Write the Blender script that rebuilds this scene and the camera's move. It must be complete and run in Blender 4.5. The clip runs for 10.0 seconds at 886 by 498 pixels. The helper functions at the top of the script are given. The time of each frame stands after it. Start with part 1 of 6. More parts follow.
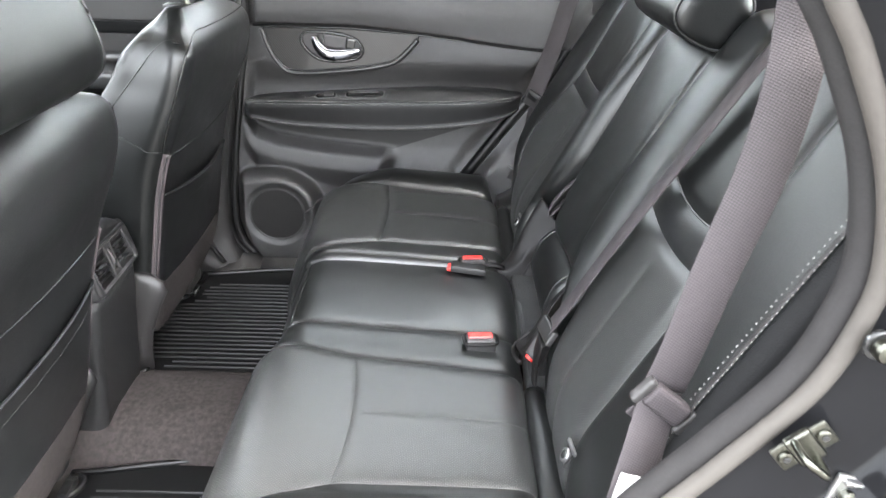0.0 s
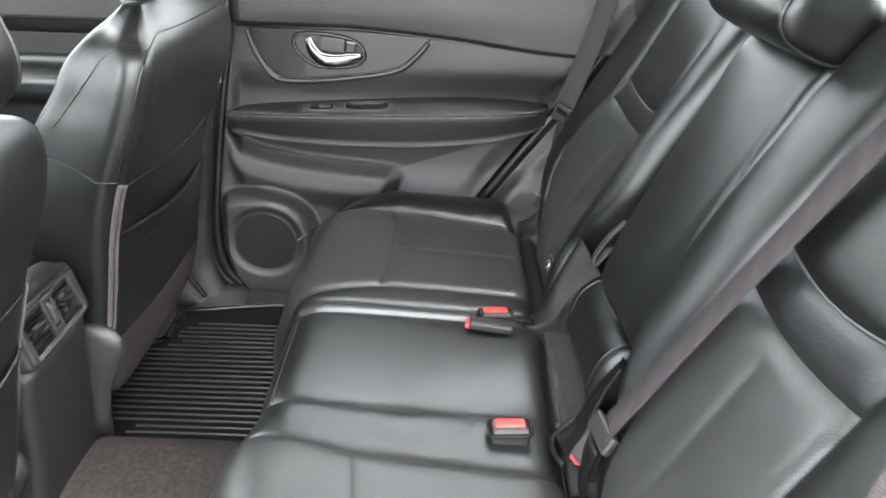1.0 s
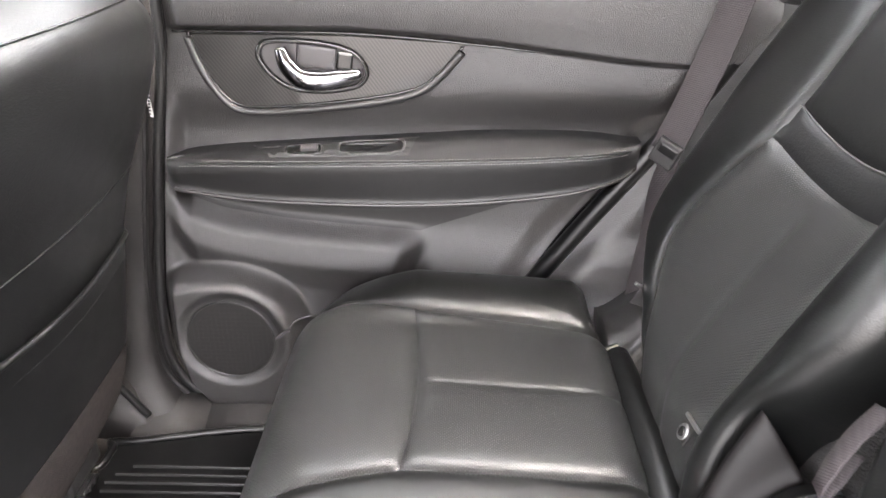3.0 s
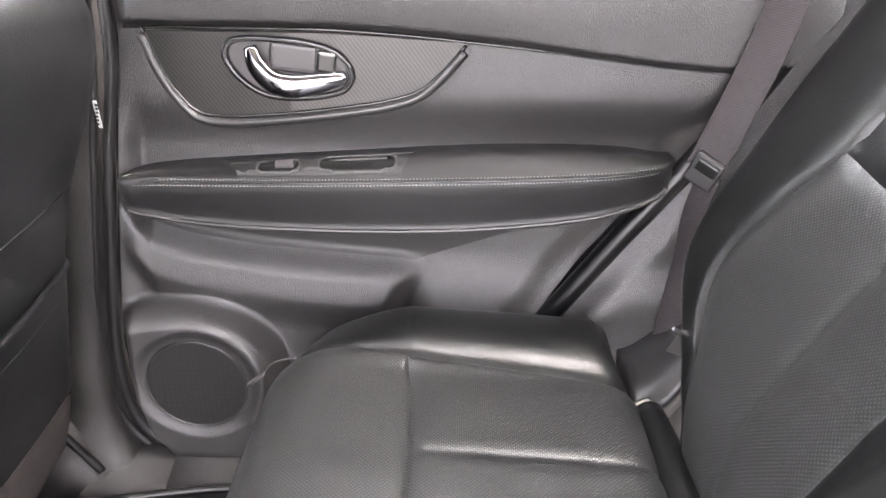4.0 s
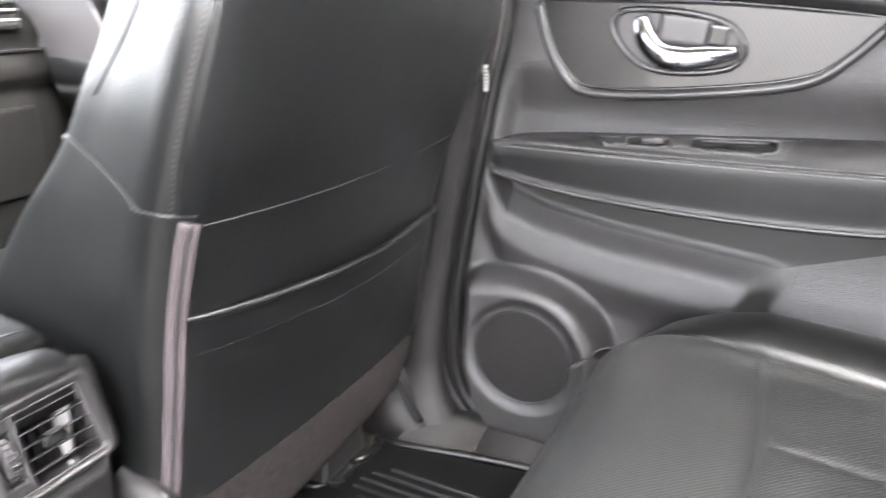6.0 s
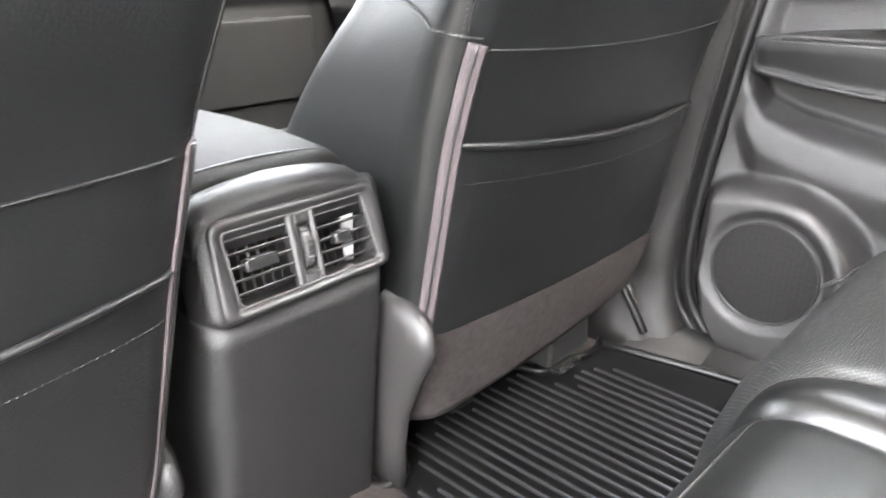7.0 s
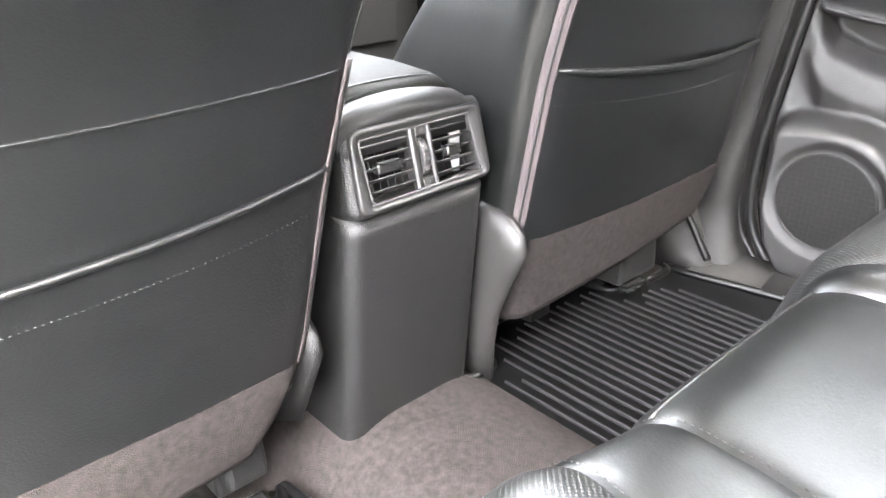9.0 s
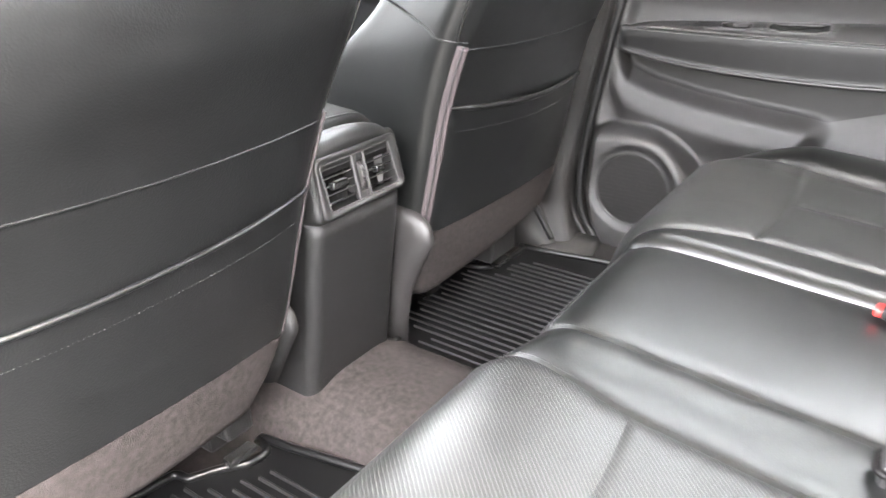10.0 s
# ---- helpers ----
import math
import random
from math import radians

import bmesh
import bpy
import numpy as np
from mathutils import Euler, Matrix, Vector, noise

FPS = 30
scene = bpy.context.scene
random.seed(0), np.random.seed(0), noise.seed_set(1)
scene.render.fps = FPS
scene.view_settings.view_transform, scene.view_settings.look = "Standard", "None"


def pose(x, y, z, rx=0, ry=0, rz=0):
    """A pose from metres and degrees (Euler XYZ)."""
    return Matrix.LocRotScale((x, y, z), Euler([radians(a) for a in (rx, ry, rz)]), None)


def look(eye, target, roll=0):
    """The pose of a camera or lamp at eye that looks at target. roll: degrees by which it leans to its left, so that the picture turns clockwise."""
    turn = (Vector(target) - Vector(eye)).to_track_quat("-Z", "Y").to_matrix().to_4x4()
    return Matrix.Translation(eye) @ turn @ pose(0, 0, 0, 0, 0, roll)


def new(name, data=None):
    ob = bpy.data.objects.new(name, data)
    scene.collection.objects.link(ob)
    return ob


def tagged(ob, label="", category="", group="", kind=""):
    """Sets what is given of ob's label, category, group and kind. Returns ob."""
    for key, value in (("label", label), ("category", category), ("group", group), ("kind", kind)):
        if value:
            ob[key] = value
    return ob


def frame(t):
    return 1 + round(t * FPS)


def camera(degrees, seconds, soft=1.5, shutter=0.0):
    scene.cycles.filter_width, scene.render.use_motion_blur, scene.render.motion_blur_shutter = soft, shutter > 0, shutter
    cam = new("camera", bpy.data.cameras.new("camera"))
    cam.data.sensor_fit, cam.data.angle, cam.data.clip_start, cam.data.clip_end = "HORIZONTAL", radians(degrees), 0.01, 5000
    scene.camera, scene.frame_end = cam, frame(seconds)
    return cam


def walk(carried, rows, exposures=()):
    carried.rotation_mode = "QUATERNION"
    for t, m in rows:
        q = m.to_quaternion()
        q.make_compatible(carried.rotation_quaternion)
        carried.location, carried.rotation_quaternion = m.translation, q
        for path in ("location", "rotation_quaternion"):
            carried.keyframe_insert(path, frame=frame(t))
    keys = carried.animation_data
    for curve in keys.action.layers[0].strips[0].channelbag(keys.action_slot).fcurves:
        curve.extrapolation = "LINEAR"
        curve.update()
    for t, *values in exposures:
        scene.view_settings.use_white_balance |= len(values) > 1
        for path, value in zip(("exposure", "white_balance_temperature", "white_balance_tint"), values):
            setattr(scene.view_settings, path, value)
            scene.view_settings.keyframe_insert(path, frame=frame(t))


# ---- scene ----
cam = camera(62.0, 10.0, shutter=0.4)
PATH = [
    (0, (0.074, 0.077, 0.99), (0.088, 1.877, 0.119), 1.8),
    (0.5, (0.069, 0.19, 0.972), (0.077, 1.991, 0.101), 1.8),
    (1, (0.049, 0.363, 0.953), (0.055, 2.16, 0.075), 2.1),
    (1.5, (0.034, 0.519, 0.927), (0.015, 2.312, 0.041), 1.7),
    (2, (0.024, 0.671, 0.907), (0.002, 2.464, 0.022), 1.2),
    (2.5, (0.01, 0.815, 0.886), (-0.005, 2.604, -0.008), 0.9),
    (3, (-0.005, 0.946, 0.867), (-0.03, 2.734, -0.028), 0.6),
    (4.3, (-0.007, 1.145, 0.81), (-0.03, 2.952, -0.046), 0.8),
    (4.5, (-0.011, 1.163, 0.81), (-0.027, 2.961, -0.066), 1.0),
    (5, (-0.02, 1.168, 0.807), (-0.102, 2.968, -0.06), 1.1),
    (5.5, (-0.042, 1.133, 0.772), (-0.425, 2.927, -0.026), 1.0),
    (6, (-0.047, 1.076, 0.686), (-0.893, 2.752, -0.003), 0.7),
    (6.2, (-0.053, 1.053, 0.658), (-1.024, 2.663, -0.025), 0.7),
    (7.3, (-0.051, 0.98, 0.56), (-1.384, 2.248, -0.225), -0.4),
    (7.5, (-0.046, 0.972, 0.553), (-1.402, 2.201, -0.254), -0.9),
    (8, (-0.034, 0.961, 0.544), (-1.417, 2.137, -0.297), -1.4),
    (8.5, (-0.023, 0.937, 0.543), (-1.405, 2.1, -0.316), -1.5),
    (9, (0.003, 0.87, 0.574), (-1.34, 2.083, -0.277), -0.7),
    (9.5, (0.05, 0.75, 0.631), (-1.158, 2.092, -0.231), 0.2),
    (10, (0.09, 0.589, 0.686), (-0.911, 2.097, -0.165), 0.9),
]
walk(cam, [(t, look(eye, target, roll)) for t, eye, target, roll in PATH], [(0, 5.2, 6550, 9), (1.0, 5.2, 6650, 8), (1.5, 5.25, 7050, 12), (2.5, 5.68, 7050, 15), (4.5, 5.96, 6800, 19), (5.5, 6.14, 6740, 15), (6.2, 6.12, 6700, 13), (7.3, 6.5, 6800, 11), (9.0, 6.65, 6750, 11), (10, 6.1, 6850, 12)])
SKY_STRENGTH, SUN_STRENGTH = 0.15, 0.4

# ---- world and light ----
YC = 1.34            # the car's middle line; -x is the car's front, +y its passenger side
world = bpy.data.worlds.new("world")
scene.world = world
world.use_nodes = True
wn, wl = world.node_tree.nodes, world.node_tree.links
sky = wn.new("ShaderNodeTexSky")
sky.sky_type, sky.sun_disc = "NISHITA", False
sky.sun_elevation, sky.sun_rotation = radians(60), radians(90)
sky.dust_density, sky.air_density = 4.0, 1.0
soften = wn.new("ShaderNodeHueSaturation")
soften.inputs["Saturation"].default_value = 0.25
wl.new(sky.outputs[0], soften.inputs["Color"])
wl.new(soften.outputs[0], wn["Background"].inputs[0])
wn["Background"].inputs[1].default_value = SKY_STRENGTH

sun = new("sun", bpy.data.lights.new("sun", "SUN"))
sun.data.energy, sun.data.angle, sun.data.color = SUN_STRENGTH, radians(40), (1.0, 0.96, 0.90)
sun.matrix_world = look((2.0, 2.3, 3.6), (0, YC, 0.3))

# ---- materials ----


def material(name, color, rough=0.5, metal=0.0, spec=0.5, grain=0.0, grain_size=0.001, vary=0.15, vary_size=0.06, coat=0.0, wrinkle=0.0):
    """A node material: base colour varied at two scales, and a fine grain as bump. Returns it with its nodes."""
    m = bpy.data.materials.new(name)
    m.use_nodes = True
    n, l = m.node_tree.nodes, m.node_tree.links
    b = n["Principled BSDF"]
    b.inputs["Roughness"].default_value, b.inputs["Metallic"].default_value = rough, metal
    b.inputs["Specular IOR Level"].default_value, b.inputs["Coat Weight"].default_value = spec, coat
    place = n.new("ShaderNodeTexCoord")
    large, small = n.new("ShaderNodeTexNoise"), n.new("ShaderNodeTexNoise")
    large.inputs["Scale"].default_value, small.inputs["Scale"].default_value = 1 / vary_size, 9 / vary_size
    for t in (large, small):
        t.inputs["Detail"].default_value = 3
        l.new(place.outputs["Object"], t.inputs["Vector"])
    both = n.new("ShaderNodeMath")
    both.operation = "ADD"
    l.new(large.outputs["Fac"], both.inputs[0]), l.new(small.outputs["Fac"], both.inputs[1])
    ramp = n.new("ShaderNodeMapRange")
    ramp.inputs["From Min"].default_value, ramp.inputs["From Max"].default_value = 0.6, 1.4
    ramp.inputs["To Min"].default_value, ramp.inputs["To Max"].default_value = 1 - vary, 1 + vary
    l.new(both.outputs[0], ramp.inputs["Value"])
    tint = n.new("ShaderNodeVectorMath")
    tint.operation = "SCALE"
    tint.inputs[0].default_value = color
    l.new(ramp.outputs[0], tint.inputs["Scale"])
    l.new(tint.outputs[0], b.inputs["Base Color"])
    gloss = n.new("ShaderNodeMapRange")
    gloss.inputs["From Min"].default_value, gloss.inputs["From Max"].default_value = 0.3, 0.7
    gloss.inputs["To Min"].default_value, gloss.inputs["To Max"].default_value = max(rough - 0.025, 0.02), min(rough + 0.025, 1)
    l.new(large.outputs["Fac"], gloss.inputs["Value"]), l.new(gloss.outputs[0], b.inputs["Roughness"])
    bump = None
    if grain:
        cells = n.new("ShaderNodeTexVoronoi")
        cells.inputs["Scale"].default_value = 1 / grain_size
        l.new(place.outputs["Object"], cells.inputs["Vector"])
        bump = n.new("ShaderNodeBump")
        bump.invert = True
        bump.inputs["Strength"].default_value, bump.inputs["Distance"].default_value = grain, grain_size * 0.5
        l.new(cells.outputs["Distance"], bump.inputs["Height"])
        l.new(bump.outputs[0], b.inputs["Normal"])
        if wrinkle:
            folds = n.new("ShaderNodeTexNoise")
            folds.inputs["Scale"].default_value, folds.inputs["Detail"].default_value = 90.0, 4.0
            l.new(place.outputs["Object"], folds.inputs["Vector"])
            broad = n.new("ShaderNodeBump")
            broad.inputs["Strength"].default_value, broad.inputs["Distance"].default_value = wrinkle, 0.004
            l.new(folds.outputs["Fac"], broad.inputs["Height"])
            l.new(broad.outputs[0], bump.inputs["Normal"])
    return m


def node(m, kind, **values):
    made = m.node_tree.nodes.new(kind)
    for key, value in values.items():
        if key == "op":
            made.operation = value
        else:
            made.inputs[int(key[1:])].default_value = value
    return made


def perforated(name, color, rough):
    """Leather with a staggered field of small punched dots, laid out in metres on the uv map."""
    m = material(name, color, rough, grain=0.08, grain_size=0.0018)
    l = m.node_tree.links
    b = m.node_tree.nodes["Principled BSDF"]
    uv = node(m, "ShaderNodeUVMap")
    sep = node(m, "ShaderNodeSeparateXYZ")
    l.new(uv.outputs[0], sep.inputs[0])
    waves = []
    for sign in (1, -1):
        turn = node(m, "ShaderNodeMath", op="MULTIPLY", _1=float(sign))
        l.new(sep.outputs["Y"], turn.inputs[0])
        add = node(m, "ShaderNodeMath", op="ADD")
        l.new(sep.outputs["X"], add.inputs[0]), l.new(turn.outputs[0], add.inputs[1])
        k = node(m, "ShaderNodeMath", op="MULTIPLY", _1=math.pi / DOTS)
        l.new(add.outputs[0], k.inputs[0])
        s = node(m, "ShaderNodeMath", op="SINE")
        l.new(k.outputs[0], s.inputs[0])
        sq = node(m, "ShaderNodeMath", op="MULTIPLY")
        l.new(s.outputs[0], sq.inputs[0]), l.new(s.outputs[0], sq.inputs[1])
        waves.append(sq)
    dot = node(m, "ShaderNodeMath", op="MULTIPLY")
    l.new(waves[0].outputs[0], dot.inputs[0]), l.new(waves[1].outputs[0], dot.inputs[1])
    edge = node(m, "ShaderNodeMapRange")
    edge.interpolation_type = "SMOOTHSTEP"
    edge.inputs["From Min"].default_value, edge.inputs["From Max"].default_value = 0.42, 0.74
    l.new(dot.outputs[0], edge.inputs["Value"])
    flip = node(m, "ShaderNodeMath", op="SUBTRACT", _0=1.0)
    l.new(edge.outputs[0], flip.inputs[1])
    bump = node(m, "ShaderNodeBump")
    bump.inputs["Strength"].default_value, bump.inputs["Distance"].default_value = 1.0, 0.0011
    l.new(flip.outputs[0], bump.inputs["Height"])
    old = b.inputs["Normal"].links[0].from_socket
    l.new(old, bump.inputs["Normal"])
    l.new(bump.outputs[0], b.inputs["Normal"])
    shine = node(m, "ShaderNodeMapRange")
    shine.inputs["To Min"].default_value, shine.inputs["To Max"].default_value = 0.80, 0.20
    l.new(edge.outputs[0], shine.inputs["Value"]), l.new(shine.outputs[0], b.inputs["Specular IOR Level"])
    mix = node(m, "ShaderNodeMixRGB")
    mix.blend_type = "MIX"
    l.new(edge.outputs[0], mix.inputs[0])
    l.new(b.inputs["Base Color"].links[0].from_socket, mix.inputs[1])
    mix.inputs[2].default_value = (0.10, 0.10, 0.096, 1)
    l.new(mix.outputs[0], b.inputs["Base Color"])
    return m


def striped(m, axis, period, strength, depth, darken=0.0):
    """Adds a fine weave of parallel ridges in the object's x, y, z directions given by axis."""
    l = m.node_tree.links
    b = m.node_tree.nodes["Principled BSDF"]
    place = node(m, "ShaderNodeTexCoord")
    along = node(m, "ShaderNodeVectorMath", op="DOT_PRODUCT", _1=axis)
    l.new(place.outputs["Object"], along.inputs[0])
    k = node(m, "ShaderNodeMath", op="MULTIPLY", _1=2 * math.pi / period)
    l.new(along.outputs["Value"], k.inputs[0])
    s = node(m, "ShaderNodeMath", op="SINE")
    l.new(k.outputs[0], s.inputs[0])
    bump = node(m, "ShaderNodeBump")
    bump.inputs["Strength"].default_value, bump.inputs["Distance"].default_value = strength, depth
    l.new(s.outputs[0], bump.inputs["Height"])
    if b.inputs["Normal"].links:
        l.new(b.inputs["Normal"].links[0].from_socket, bump.inputs["Normal"])
    l.new(bump.outputs[0], b.inputs["Normal"])
    if darken:
        r = node(m, "ShaderNodeMapRange")
        r.inputs["From Min"].default_value = -1.0
        r.inputs["To Min"].default_value, r.inputs["To Max"].default_value = 1 - darken, 1 + darken
        l.new(s.outputs[0], r.inputs["Value"])
        sc = node(m, "ShaderNodeVectorMath", op="SCALE")
        l.new(b.inputs["Base Color"].links[0].from_socket, sc.inputs[0])
        l.new(r.outputs[0], sc.inputs["Scale"])
        l.new(sc.outputs[0], b.inputs["Base Color"])
    return m


DOTS = 0.0048
LEATHER = material("leather", (0.0046, 0.0049, 0.0048), 0.33, spec=0.46, grain=0.14, grain_size=0.0020, vary=0.24, vary_size=0.03, wrinkle=0.012)
# same leather as LEATHER, specular doubled to put a brighter sheen on the cushions
LEATHER_SEAT = material("leather_more_sheen", (0.0050, 0.0053, 0.0052), 0.34, spec=0.90, grain=0.09, grain_size=0.0020, vary=0.24, vary_size=0.03, wrinkle=0.004)
LEATHER_MATT = material("leather_matt", (0.0072, 0.0075, 0.0077), 0.33, spec=0.62, grain=0.18, grain_size=0.0022, vary=0.20, vary_size=0.03, wrinkle=0.025)
PERF = perforated("leather_perforated", (0.0085, 0.0090, 0.0090), 0.33)
GRAIN = material("grained_plastic", (0.0165, 0.0152, 0.0150), 0.44, spec=0.78, grain=0.75, grain_size=0.0016, vary=0.40, vary_size=0.014)
# grained plastic with its sheen cut, standing for light that falls off low down
GRAIN_DULL = material("dulled_grained_plastic", (0.017, 0.0158, 0.0155), 0.55, spec=0.3, grain=0.5, grain_size=0.0017, vary=0.24, vary_size=0.015)
VINYL = material("armrest_vinyl", (0.0080, 0.0078, 0.0080), 0.46, spec=0.36, grain=0.20, grain_size=0.0018, vary=0.32, vary_size=0.02, wrinkle=0.02)
PLASTIC = material("smooth_plastic", (0.020, 0.0193, 0.0193), 0.34, grain=0.15, grain_size=0.001, vary=0.08)
CONSOLE = material("console_plastic", (0.0105, 0.0103, 0.0104), 0.44, grain=0.7, grain_size=0.0016, vary=0.24, vary_size=0.015)
PLASTIC_GREY = material("grey_plastic", (0.050, 0.047, 0.048), 0.38, grain=0.2, grain_size=0.001, vary=0.08)
GLOSS = material("gloss_black", (0.012, 0.012, 0.012), 0.12, vary=0.05)
CARBON = striped(material("carbon_trim", (0.012, 0.0112, 0.0108), 0.32, spec=0.4, vary=0.05, coat=0.5), (0.80, 0.0, 0.60), 0.0046, 0.12, 0.0003, 0.75)
# door plastic with low specular: the armrest's shade put into the material
HOLLOW = material("shaded_door_plastic", (0.0160, 0.0150, 0.0148), 0.48, spec=0.32, grain=0.05, grain_size=0.001, vary=0.10, vary_size=0.03)
GRILLE = material("grille_plastic", (0.0115, 0.0108, 0.0106), 0.55, spec=0.25, grain=0.3, grain_size=0.0015, vary=0.15)
DASH = material("dash_plastic", (0.0040, 0.0040, 0.0040), 0.65, spec=0.12, grain=0.4, grain_size=0.0017, vary=0.2, vary_size=0.015)
LID = material("lid_leather", (0.010, 0.0096, 0.0090), 0.60, spec=0.14, grain=0.35, grain_size=0.0022, vary=0.2, vary_size=0.02)
CHROME = material("chrome", (0.27, 0.27, 0.285), 0.10, 1.0, vary=0.04)
ZINC = material("zinc_plate", (0.10, 0.10, 0.085), 0.30, 1.0, vary=0.25, vary_size=0.02)
COVER = material("cover_plastic", (0.019, 0.0175, 0.0173), 0.46, grain=0.16, grain_size=0.0012, vary=0.10)
SATIN = material("satin_metal", (0.55, 0.55, 0.55), 0.3, 1.0, vary=0.1)
# the mats' rubber in a paler tone: highlights on the ribs put into colour
RIB = material("lit_rib_rubber", (0.010, 0.010, 0.010), 0.34, spec=0.5, vary=0.1)
GUSSET = material("side_gusset_vinyl", (0.0042, 0.0042, 0.0044), 0.60, spec=0.12, grain=0.3, grain_size=0.0018, vary=0.2, vary_size=0.03)
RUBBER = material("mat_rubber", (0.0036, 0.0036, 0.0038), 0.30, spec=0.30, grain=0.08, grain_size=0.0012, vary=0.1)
SEAL = material("seal_rubber", (0.009, 0.0087, 0.0087), 0.38, vary=0.12)
FLOCK = material("dark_flock", (0.020, 0.019, 0.0188), 0.85, spec=0.1, grain=0.4, grain_size=0.001, vary=0.15, vary_size=0.02)
SEAL_PALE = material("door_seal_flock", (0.050, 0.045, 0.040), 0.7, spec=0.2, grain=0.3, grain_size=0.001, vary=0.08)
CARPET = material("carpet", (0.032, 0.0275, 0.0268), 0.95, spec=0.1, grain=1.0, grain_size=0.0014, vary=0.60, vary_size=0.009)
CARPET_DARK = material("carpet_dark", (0.03, 0.03, 0.03), 0.95, spec=0.1, grain=1.0, grain_size=0.0025, vary=0.3, vary_size=0.02)
FELT = material("felt", (0.0042, 0.0036, 0.0036), 0.46, spec=0.22, grain=0.5, grain_size=0.001, vary=0.2)
BELT = striped(striped(material("belt_webbing", (0.033, 0.0285, 0.0300), 0.65, spec=0.2, grain=0.3, grain_size=0.0016, vary=0.10), (0.45, 0.5, 0.74), 0.0024, 0.3, 0.0003, 0.20), (0.90, -0.20, -0.40), 0.0030, 0.3, 0.0003, 0.16)
ZIP = material("zip_tape", (0.055, 0.045, 0.047), 0.7, spec=0.3, grain=0.5, grain_size=0.0012, vary=0.12)
THREAD = material("thread", (0.022, 0.021, 0.021), 0.7, vary=0.1)
THREAD_MID = material("grey_thread", (0.085, 0.083, 0.080), 0.7, vary=0.1)
THREAD_PALE = material("pale_thread", (0.20, 0.195, 0.185), 0.7, vary=0.1)
PIPING = material("piping", (0.07, 0.07, 0.07), 0.45, vary=0.1)
RED = material("red_plastic", (0.72, 0.035, 0.03), 0.3, vary=0.05)
WHITE = material("white_label", (0.55, 0.55, 0.53), 0.6, vary=0.05)
BEIGE = material("beige_trim", (0.55, 0.50, 0.43), 0.8, spec=0.2, grain=0.3, grain_size=0.0015, vary=0.05)
PAINT = material("black_paint", (0.006, 0.006, 0.0065), 0.08, spec=0.10, vary=0.05)
ASPHALT = material("paving", (0.075, 0.073, 0.070), 0.9, grain=0.6, grain_size=0.006, vary=0.2, vary_size=0.4)
GLASS = bpy.data.materials.new("glass")
GLASS.use_nodes = True
gb = GLASS.node_tree.nodes["Principled BSDF"]
gb.inputs["Transmission Weight"].default_value, gb.inputs["Roughness"].default_value, gb.inputs["IOR"].default_value = 1.0, 0.0, 1.45
gb.inputs["Base Color"].default_value = (0.95, 0.98, 0.965, 1)

PRIVACY = bpy.data.materials.new("privacy_glass")
PRIVACY.use_nodes = True
pb = PRIVACY.node_tree.nodes["Principled BSDF"]
pb.inputs["Transmission Weight"].default_value, pb.inputs["Roughness"].default_value, pb.inputs["IOR"].default_value = 1.0, 0.0, 1.45
pb.inputs["Base Color"].default_value = (0.32, 0.335, 0.33, 1)

# ---- building tools ----


def link(name, verts, faces, mat, parent=None, label="", smooth=True, uv=None, fix=True):
    """One mesh object from points and faces, with metre-true uv where given."""
    me = bpy.data.meshes.new(name)
    me.from_pydata([tuple(map(float, v)) for v in verts], [], [tuple(map(int, f)) for f in faces])
    if uv is not None:
        lay = me.uv_layers.new(name="UVMap")
        idx = np.empty(len(me.loops), dtype=np.int32)
        me.loops.foreach_get("vertex_index", idx)
        lay.data.foreach_set("uv", np.asarray(uv, dtype=np.float32)[idx].ravel())
    if fix:
        bm = bmesh.new()
        bm.from_mesh(me)
        bmesh.ops.recalc_face_normals(bm, faces=bm.faces)
        bm.to_mesh(me)
        bm.free()
    if smooth:
        me.polygons.foreach_set("use_smooth", [True] * len(me.polygons))
    me.materials.append(mat)
    ob = new(name, me)
    if parent is not None:
        ob.parent = parent
    if label:
        ob["label"] = label
    return ob


def part(name, bm, mat, parent=None, label="", smooth=False):
    me = bpy.data.meshes.new(name)
    bmesh.ops.recalc_face_normals(bm, faces=bm.faces)
    bm.to_mesh(me)
    bm.free()
    if smooth:
        me.polygons.foreach_set("use_smooth", [True] * len(me.polygons))
    me.materials.append(mat)
    ob = new(name, me)
    if parent is not None:
        ob.parent = parent
    if label:
        ob["label"] = label
    return ob


def thing(name, label, category, group="", kind=""):
    return tagged(new(name), label, category, group, kind)


def smooth_path(pts, n, closed=False):
    """n points on a Catmull-Rom curve through pts, evenly spaced."""
    p = np.array(pts, float)
    k = len(p)
    q = np.vstack([p[-1], p, p[0], p[1]]) if closed else np.vstack([2 * p[0] - p[1], p, 2 * p[-1] - p[-2]])
    fine = []
    for i in range(k if closed else k - 1):
        a, b, c, d = q[i:i + 4]
        t = np.linspace(0, 1, 24, endpoint=False)[:, None]
        fine.append(0.5 * (2 * b + (c - a) * t + (2 * a - 5 * b + 4 * c - d) * t ** 2 + (3 * b - a - 3 * c + d) * t ** 3))
    fine = np.vstack(fine + [p[:1] if closed else p[-1:]])
    s = np.r_[0, np.cumsum(np.linalg.norm(np.diff(fine, axis=0), axis=1))]
    at = np.linspace(0, s[-1], n + 1)[:-1] if closed else np.linspace(0, s[-1], n)
    return np.stack([np.interp(at, s, fine[:, c]) for c in range(fine.shape[1])], 1)


